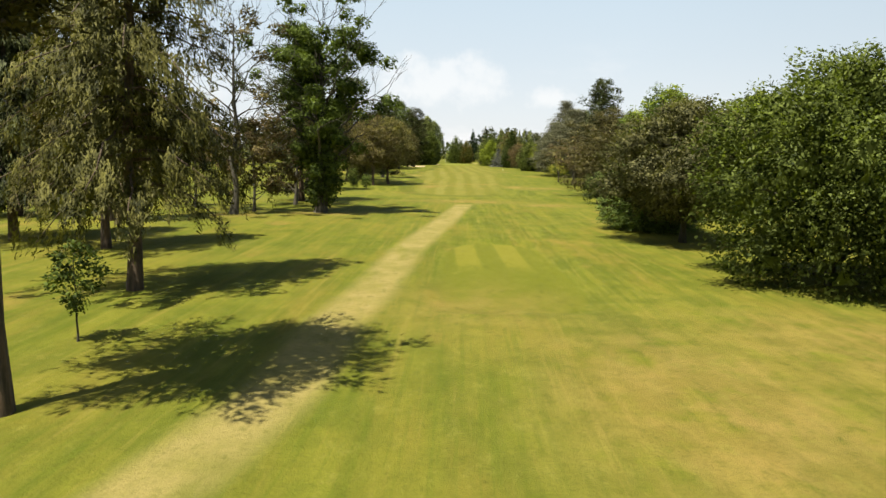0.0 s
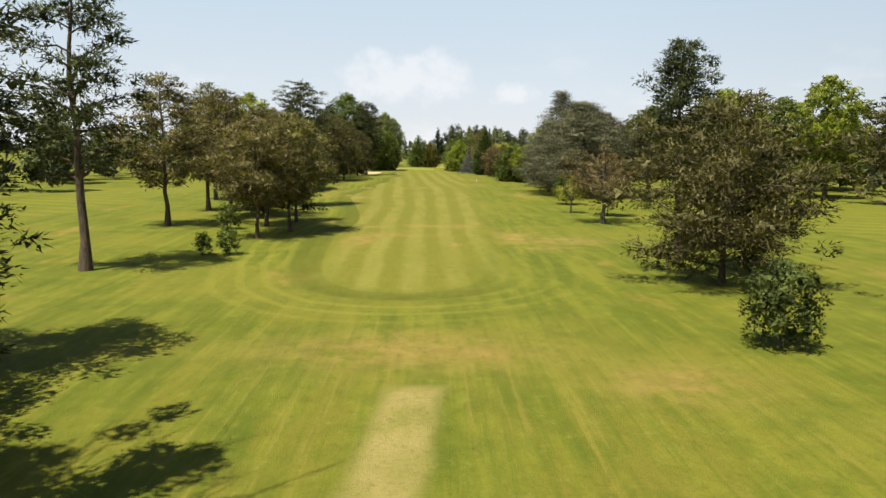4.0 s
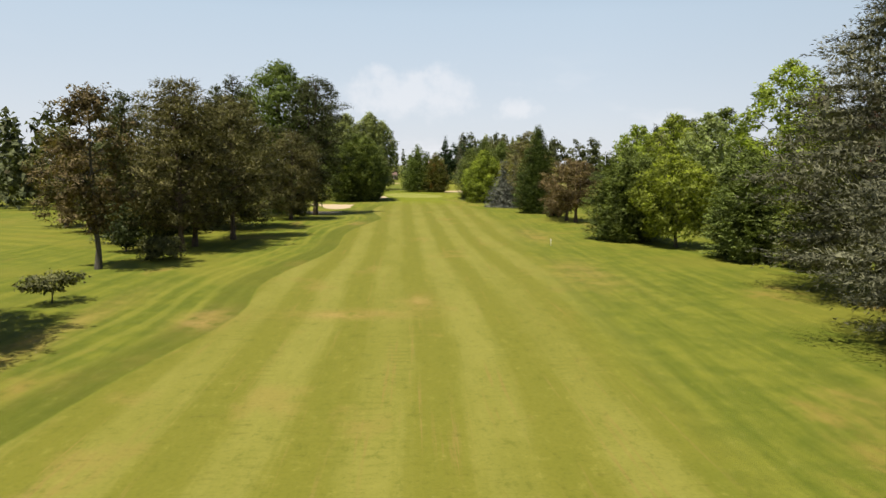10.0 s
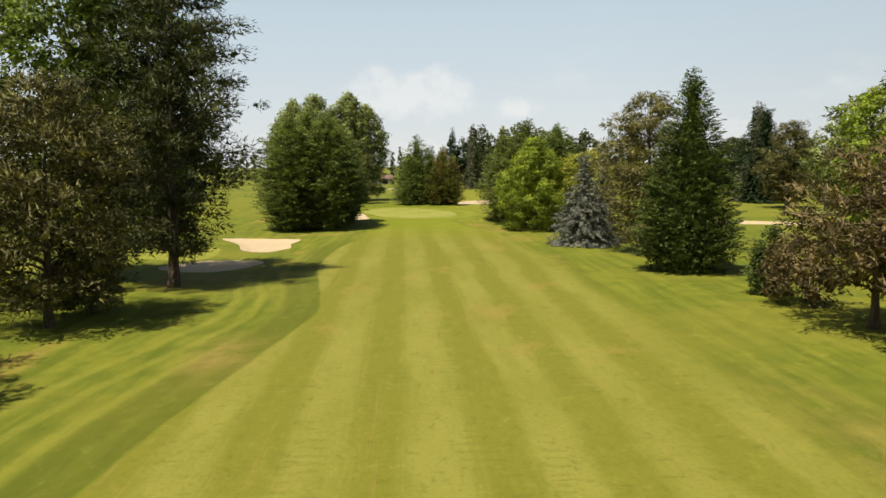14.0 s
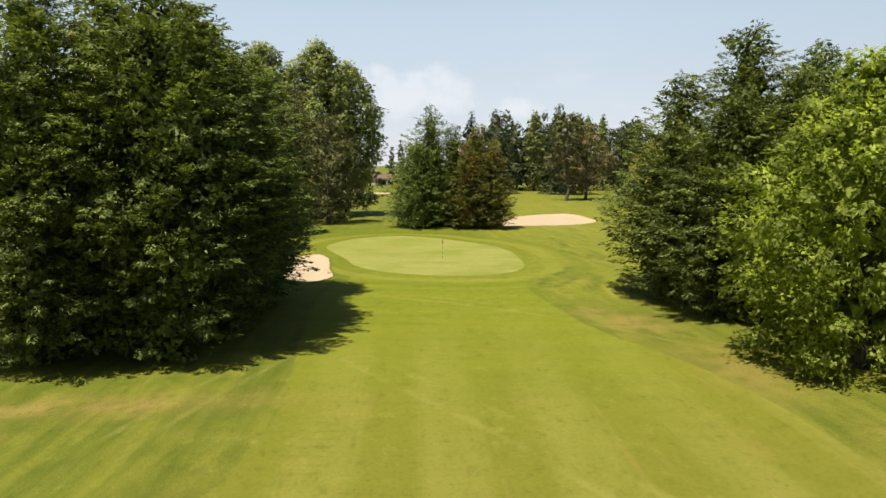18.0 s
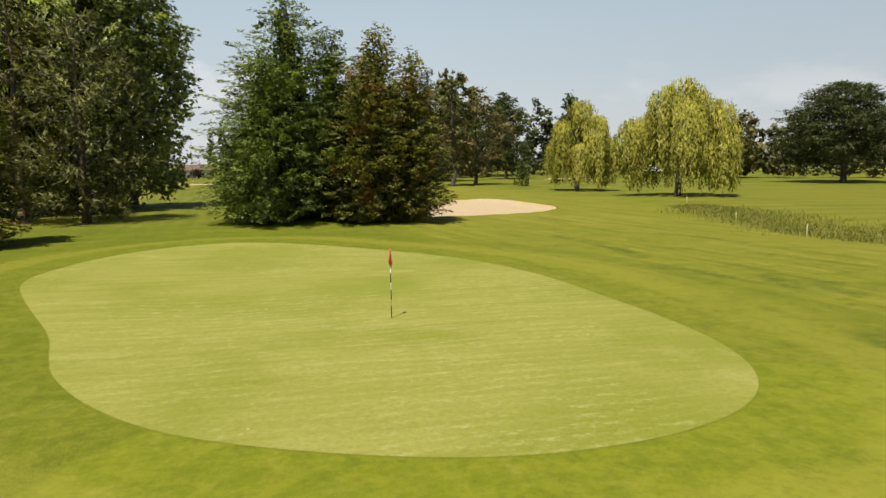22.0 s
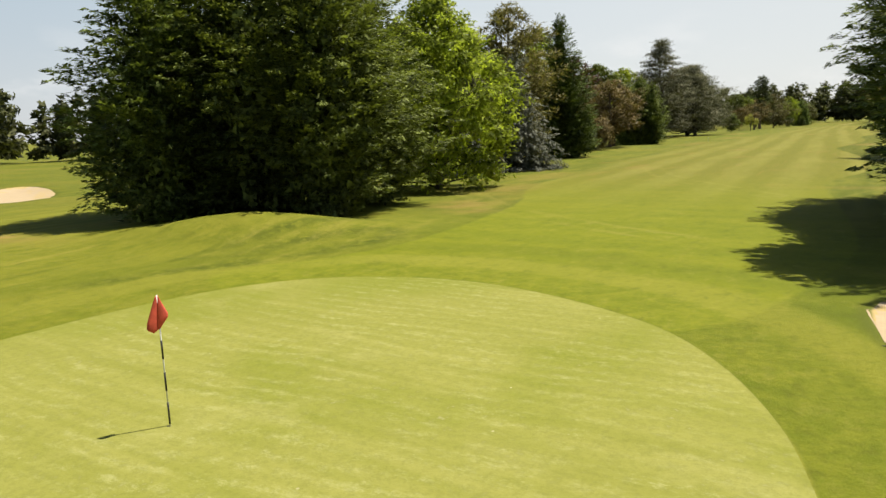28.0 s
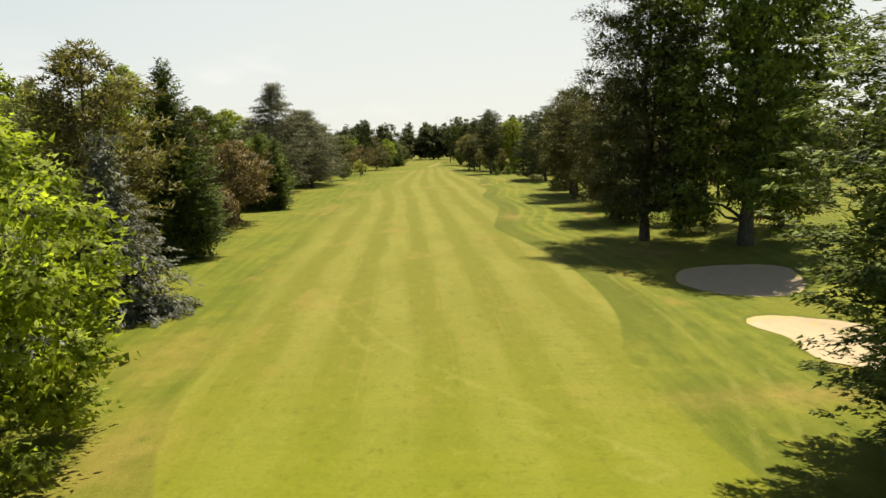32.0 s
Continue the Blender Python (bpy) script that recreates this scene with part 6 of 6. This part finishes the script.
spruce(29.3, 592, 26.5, 3.8, size=0.5, density=1.8)
spruce(37.2, 593, 26.7, 3.4, "cedar", size=0.5, density=0.7, label="thin grey conifer with sparse see-through crown")
spruce(57.5, 593, 29, 5.4, "darkpine", size=0.6, label="tall pointed fir in the far group")
spruce(41.0, 596, 20, 3.9, "darkpine", size=0.6, label="dark fir in the far group")
for px, py, ph, pr in ((54.9, 622, 28.3, 3.4), (70.7, 622, 27.5, 2.0), (75, 623, 27.4, 2.0), (80, 622, 27.7, 2.2)):
    clump_tree(px, py, ph, pr, "poplar", base=0.05, clumps=60, label="tall slender columnar poplar in the distance", flat=1.6, wide=0.5, size=0.7, csize=0.5, group="far poplars")
sapling(121, 470, 5.5, 1.3, "yellow", label="slim young tree on the far slope", size=0.3)

clump_tree(-17.5, 73.5, 9.5, 5.0, "brownbroad", base=0.14, clumps=46, label="dry brown leafy thicket round the dead tree", name="dry_tree", open_=0.25, csize=0.2)

clump_tree(-37, 301, 13.0, 5.0, "brownpine", base=0.08, clumps=44, label="low brownish tree behind the dark pines", name="dry_tree", size=0.3)
clump_tree(-45, 311, 14.5, 5.6, "brownbroad", base=0.08, clumps=44, label="low brownish tree behind the dark pines", name="dry_tree", size=0.3)
clump_tree(-25, 78, 10.5, 4.6, "brownbroad", base=0.1, clumps=44, label="dry brown tree behind the dead tree", name="dry_tree", open_=0.25, csize=0.2)
broad(24.5, 73, 13.4, 4.4, "broad", base=0.06, clumps=50, label="light green deciduous tree behind the young cypress")
shrub(-3.2, 690, 3.6, 2.5, "dark", label="dark round bush on the far lawn", size=0.6)
shrub(0.8, 698, 2.4, 1.5, "dark", label="dark round bush on the far lawn", size=0.6)
shrub(-11.9, 331.6, 3.2, 2.2, "holm", label="rounded grey-green bush beside a pine trunk")


# ---- far woods that close the place ----
def woods(rng, spots, size):
    """Many distant crowns as one mesh: domes and pointed firs."""
    blobs = []
    for x, y, h, r in spots:
        fir = rng.random() < 0.4
        m = 11
        for i in range(m):
            s = (i + 0.5) / m
            a = i * 2.4 + x
            w = (1 - s) ** 0.8 if fir else math.sin(math.pi * min(1, 0.2 + s * 0.8)) ** 0.7
            q = r * (0.42 if fir else 0.66) * w
            blobs.append((x + math.cos(a) * q, y + math.sin(a) * q, h * (0.08 + 0.88 * s), r * (0.2 + (0.34 if fir else 0.3) * w), h * 0.085))
    return join_arrays(blob_leaves(rng, blobs, size * 0.85, 0.62, 0.1, 0.8, kind="blade"), blob_filling(rng, blobs, per=6))


def tree_belt(label, line, count, depth, hlo, hhi, leaf, size):
    rng = rng_next()
    line = np.array(line, float)
    spots = []
    for i in range(count):
        u = (i + rng.random()) / count * (len(line) - 1)
        k = min(int(u), len(line) - 2)
        c = line[k] + (line[k + 1] - line[k]) * (u - k)
        h = rng.uniform(hlo, hhi)
        spots.append((c[0] + rng.normal(0, depth), c[1] + rng.normal(0, depth), h, h * rng.uniform(0.22, 0.36)))
    V, F, R = woods(rng, spots, size)
    ob = array_mesh("far_woods", V, F, LEAF[leaf], None, "", True, R)
    return tagged(ob, label, "woods", kind="stuff")


tree_belt("far mixed woods closing the course behind the green", [(-260, 640), (-120, 700), (20, 760), (160, 720), (320, 640)], 90, 14, 14, 22, "far", 1.6)
tree_belt("row of tall poplars and firs beyond the green", [(40, 640), (75, 665), (130, 650)], 26, 6, 20, 31, "far", 1.3)
tree_belt("dark conifers in the distance beyond the green", [(22, 610), (50, 640)], 5, 5, 20, 27, "spruce", 1.0)
tree_belt("woods along the far side of the next hole", [(190, 640), (215, 540), (220, 440), (190, 350), (165, 300)], 70, 8, 12, 19, "far", 1.3)
tree_belt("pines and bushes closing the far side of the next hole", [(120, 570), (160, 530), (185, 480), (182, 430), (168, 395), (150, 372)], 46, 5, 12, 17, "pine", 0.8)
tree_belt("low bushes and hedge closing the far side of the next hole", [(70, 660), (120, 590), (158, 545), (186, 490), (186, 430), (172, 395), (155, 368)], 120, 3, 5, 9, "far", 0.9)
tree_belt("woods beside the neighbouring fairway", [(120, 320), (125, 240), (130, 150), (110, 60), (90, 0)], 60, 8, 15, 24, "far", 1.3)
tree_belt("woods beyond the rough", [(-90, 0), (-95, 120), (-88, 240), (-85, 360), (-80, 440)], 70, 7, 14, 22, "far", 1.3)
tree_belt("dark tree row beside the neighbouring green", [(-62, 455), (-62, 500), (-75, 560)], 16, 3, 18, 27, "darkpine", 0.9)
tree_belt("dark conifer belt behind the tee", [(-60, -50), (0, -62), (70, -50)], 84, 5, 17, 25, "far", 1.1)
tree_belt("pines closing the view behind the tee", [(-50, -30), (-26, -12), (-22, 5)], 12, 4, 15, 20, "pine", 0.5)
tree_belt("trees beside the tee", [(36, -20), (46, 5), (52, 26)], 10, 4, 12, 17, "oak", 0.5)


# ---- flagstick ----
def flagstick(x, y):
    ob = thing("flagstick", x, y, label="striped golf flagstick with red flag standing in the hole", category="flagstick")
    bm = bmesh.new()
    bmesh.ops.create_cone(bm, cap_ends=True, segments=12, radius1=0.013, radius2=0.010, depth=2.13, matrix=pose(0, 0, 1.065))
    part("pole", bm, WHITE_PAINT, ob, "white pole")
    for z in (0.16, 0.68, 1.20):
        bm = bmesh.new()
        bmesh.ops.create_cone(bm, cap_ends=True, segments=12, radius1=0.0155, radius2=0.0150, depth=0.30 if z > 0.2 else 0.36, matrix=pose(0, 0, z + 0.06))
        part("band", bm, BLACK_PAINT, ob, "black painted band")
    # limp cloth hanging round the pole in three folds
    nu, nv = 30, 14
    V, F = [], []
    for j in range(nv + 1):
        v = j / nv
        w = 0.165 * min(1.0, 0.10 + v * 1.35) * (1 - max(0, v - 0.8) * 3.4)
        for i in range(nu):
            a = i / nu * 2 * math.pi
            q = w * (0.50 + 0.46 * math.cos(3 * a + 0.5 * v) + 0.06 * math.cos(7 * a + 4 * v))
            V.append((q * math.cos(a) * 0.32, q * math.sin(a) * 1.15 + 0.04 * v, 2.12 - 0.54 * v - 0.10 * math.sin(a) * v * q / 0.15))
    F = [(j * nu + i, j * nu + (i + 1) % nu, (j + 1) * nu + (i + 1) % nu, (j + 1) * nu + i) for j in range(nv) for i in range(nu)]
    flag = array_mesh("flag", np.array(V), np.array(F), RED_CLOTH, ob, "limp red cloth flag", True)
    flag.rotation_euler = (0, 0, radians(-24))
    m = flag.modifiers.new("thick", "SOLIDIFY")
    m.thickness = 0.004
    bm = bmesh.new()
    bmesh.ops.create_cone(bm, cap_ends=True, segments=24, radius1=0.054, radius2=0.054, depth=0.012, matrix=pose(0, 0, 0.006))
    part("cup", bm, BLACK_PAINT, ob, "dark hole rim")
    return ob


flagstick(12.40, 433.15)


# ---- stakes, rakes, poles, small buildings ----
def stake(x, y, h=0.7, mat=None, label="white wooden distance stake in the rough"):
    ob = thing("stake", x, y, label=label, category="stake", group="course marker stakes")
    bm = bmesh.new()
    bmesh.ops.create_cone(bm, cap_ends=True, segments=10, radius1=0.032, radius2=0.030, depth=h + 0.1, matrix=pose(0, 0, h / 2 - 0.05))
    bmesh.ops.bevel(bm, geom=[e for e in bm.edges], offset=0.008, segments=1, affect="EDGES")
    part("post", bm, mat or WHITE_PAINT, ob)
    bm = bmesh.new()
    bmesh.ops.create_cone(bm, cap_ends=True, segments=10, radius1=0.034, radius2=0.015, depth=0.05, matrix=pose(0, 0, h + 0.02))
    part("cap", bm, mat or WHITE_PAINT, ob)
    return ob


stake(26.8, 285.5, 0.85)
for sx, sy in ((46.2, 459.8), (54.5, 478), (41.5, 447.5)):
    stake(sx, sy, 0.75, YELLOW_PAINT, "pale yellow hazard stake beside the reeds")


def rake(x, y, turn):
    ob = thing("bunker_rake", x, y, turn=turn, label="bunker rake lying on the sand", category="rake", group="bunker rakes")
    V, F = tube_arrays([[(0, 0, 0.03, 0.014), (0.8, 0, 0.045, 0.014), (1.6, 0, 0.06, 0.013)]], 8)
    array_mesh("handle", V, F, WOOD, ob, smooth_shade=True)
    bm = bmesh.new()
    bmesh.ops.create_cube(bm, size=1, matrix=Matrix.LocRotScale((0, 0, 0.035), None, (0.04, 0.6, 0.03)))
    bmesh.ops.bevel(bm, geom=[e for e in bm.edges], offset=0.006, segments=2, affect="EDGES")
    part("rake_head", bm, BLACK_PAINT, ob)
    for k in range(9):
        bm = bmesh.new()
        bmesh.ops.create_cone(bm, cap_ends=True, segments=6, radius1=0.004, radius2=0.009, depth=0.05, matrix=pose(0, -0.26 + k * 0.065, 0.008))
        part("tine", bm, BLACK_PAINT, ob)
    return ob


rake(2.15, 424.65, 112)


def net_pole(x, y, h, label="tall grey range net pole in the distance"):
    ob = thing("net_pole", x, y, label=label, category="pole", group="range net poles")
    bm = bmesh.new()
    bmesh.ops.create_cone(bm, cap_ends=True, segments=12, radius1=0.13, radius2=0.08, depth=h, matrix=pose(0, 0, h / 2))
    part("mast", bm, STEEL, ob)
    bm = bmesh.new()
    bmesh.ops.create_cone(bm, cap_ends=True, segments=12, radius1=0.3, radius2=0.24, depth=0.3, matrix=pose(0, 0, 0.12))
    part("footing", bm, WALL, ob)
    return ob


for k in range(4):
    net_pole(-14 + 11 * k, 640 + 3 * k, 12)


def house(x, y, w, d, h, turn, label):
    ob = thing("house", x, y, turn=turn, label=label, category="house", group="houses beyond the course")
    bm = bmesh.new()
    bmesh.ops.create_cube(bm, size=1, matrix=Matrix.LocRotScale((0, 0, h / 2 - 0.5), None, (w, d, h + 1)))
    part("wall", bm, WALL, ob, flat=True)
    bm = bmesh.new()
    e, rise = 0.5, d * 0.32
    v = [bm.verts.new(c) for c in ((-w / 2 - e, -d / 2 - e, h), (w / 2 + e, -d / 2 - e, h), (w / 2 + e, d / 2 + e, h), (-w / 2 - e, d / 2 + e, h), (-w / 2 - e, 0, h + rise), (w / 2 + e, 0, h + rise))]
    for f in ((0, 1, 5, 4), (2, 3, 4, 5), (0, 4, 3), (1, 2, 5), (3, 2, 1, 0)):
        bm.faces.new([v[i] for i in f])
    part("roof", bm, ROOF, ob, flat=True)
    for k in range(int(w // 3)):
        bm = bmesh.new()
        bmesh.ops.create_cube(bm, size=1, matrix=Matrix.LocRotScale((-w / 2 + 1.6 + k * 3, -d / 2 - 0.01, h * 0.55), None, (1.1, 0.08, 1.3)))
        part("window", bm, DARK_GLASS, ob, flat=True)
    return ob


house(-4, 716, 9, 7, 3.0, 8, "low grey house with brown roof among far trees")
house(205, 722, 20, 14, 7.6, 30, "two-storey house with red-brown roof behind far trees")
house(20, 676, 14, 9, 3.2, -6, "low grey house with brown roof among far trees")


# ---- reeds in the ditch ----
def reeds():
    rng = rng_next()
    k = 30000
    u = rng.random(k)
    line = np.stack([np.interp(u, [0, 0.5, 1], [52.5, 48.5, 43.5]), np.interp(u, [0, 0.5, 1], [475, 457, 440])], 1)
    off = rng.normal(0, 1, k) * np.interp(u, [0, 0.2, 0.8, 1], [1.0, 2.0, 2.2, 0.8])
    P = np.stack([line[:, 0] + off * 0.95, line[:, 1] - off * 0.25, np.zeros(k)], 1)
    P = P[np.lexsort((P[:, 1],))]
    H = rng.uniform(0.10, 0.42, k) * np.exp(-(off / 3.2) ** 2)
    for i in range(k):
        P[i, 2] = height(P[i, 0], P[i, 1]) + H[i] * 0.45
    D = rng.normal(0, 0.42, (k, 3)) + (0, 0, 1)
    V, F, R = leaf_arrays(P, D, rng.normal(size=(k, 3)) + (-1, 0, 0.2), H, 0.02 + H * 0.07, "blade", rng.normal(0, 0.4, (k, 3)) + (0, 0, 1))
    tagged(array_mesh("reeds", V, F, LEAF["reed"], None, "", True, R), "tall yellow-green reeds and grasses filling the ditch", "reeds", kind="stuff")


reeds()


def pavilion(x, y, turn):
    """A small white garden pavilion: posts, ring beam and pointed roof."""
    ob = thing("pavilion", x, y, turn=turn, label="small white garden pavilion with pointed roof", category="pavilion")
    for sx in (-1.6, 1.6):
        for sy in (-1.6, 1.6):
            bm = bmesh.new()
            bmesh.ops.create_cube(bm, size=1, matrix=Matrix.LocRotScale((sx, sy, 1.15), None, (0.14, 0.14, 2.4)))
            bmesh.ops.bevel(bm, geom=[g for g in bm.edges], offset=0.02, segments=1, affect="EDGES")
            part("post", bm, WHITE_PAINT, ob)
    bm = bmesh.new()
    bmesh.ops.create_cone(bm, cap_ends=True, segments=4, radius1=2.9, radius2=0.12, depth=1.5, matrix=pose(0, 0, 3.1, 0, 0, 45))
    part("roof", bm, WHITE_PAINT, ob, flat=True)
    bm = bmesh.new()
    bmesh.ops.create_uvsphere(bm, u_segments=12, v_segments=8, radius=0.16, matrix=pose(0, 0, 3.95))
    part("finial", bm, WHITE_PAINT, ob)
    return ob


pavilion(100, 556, 20)
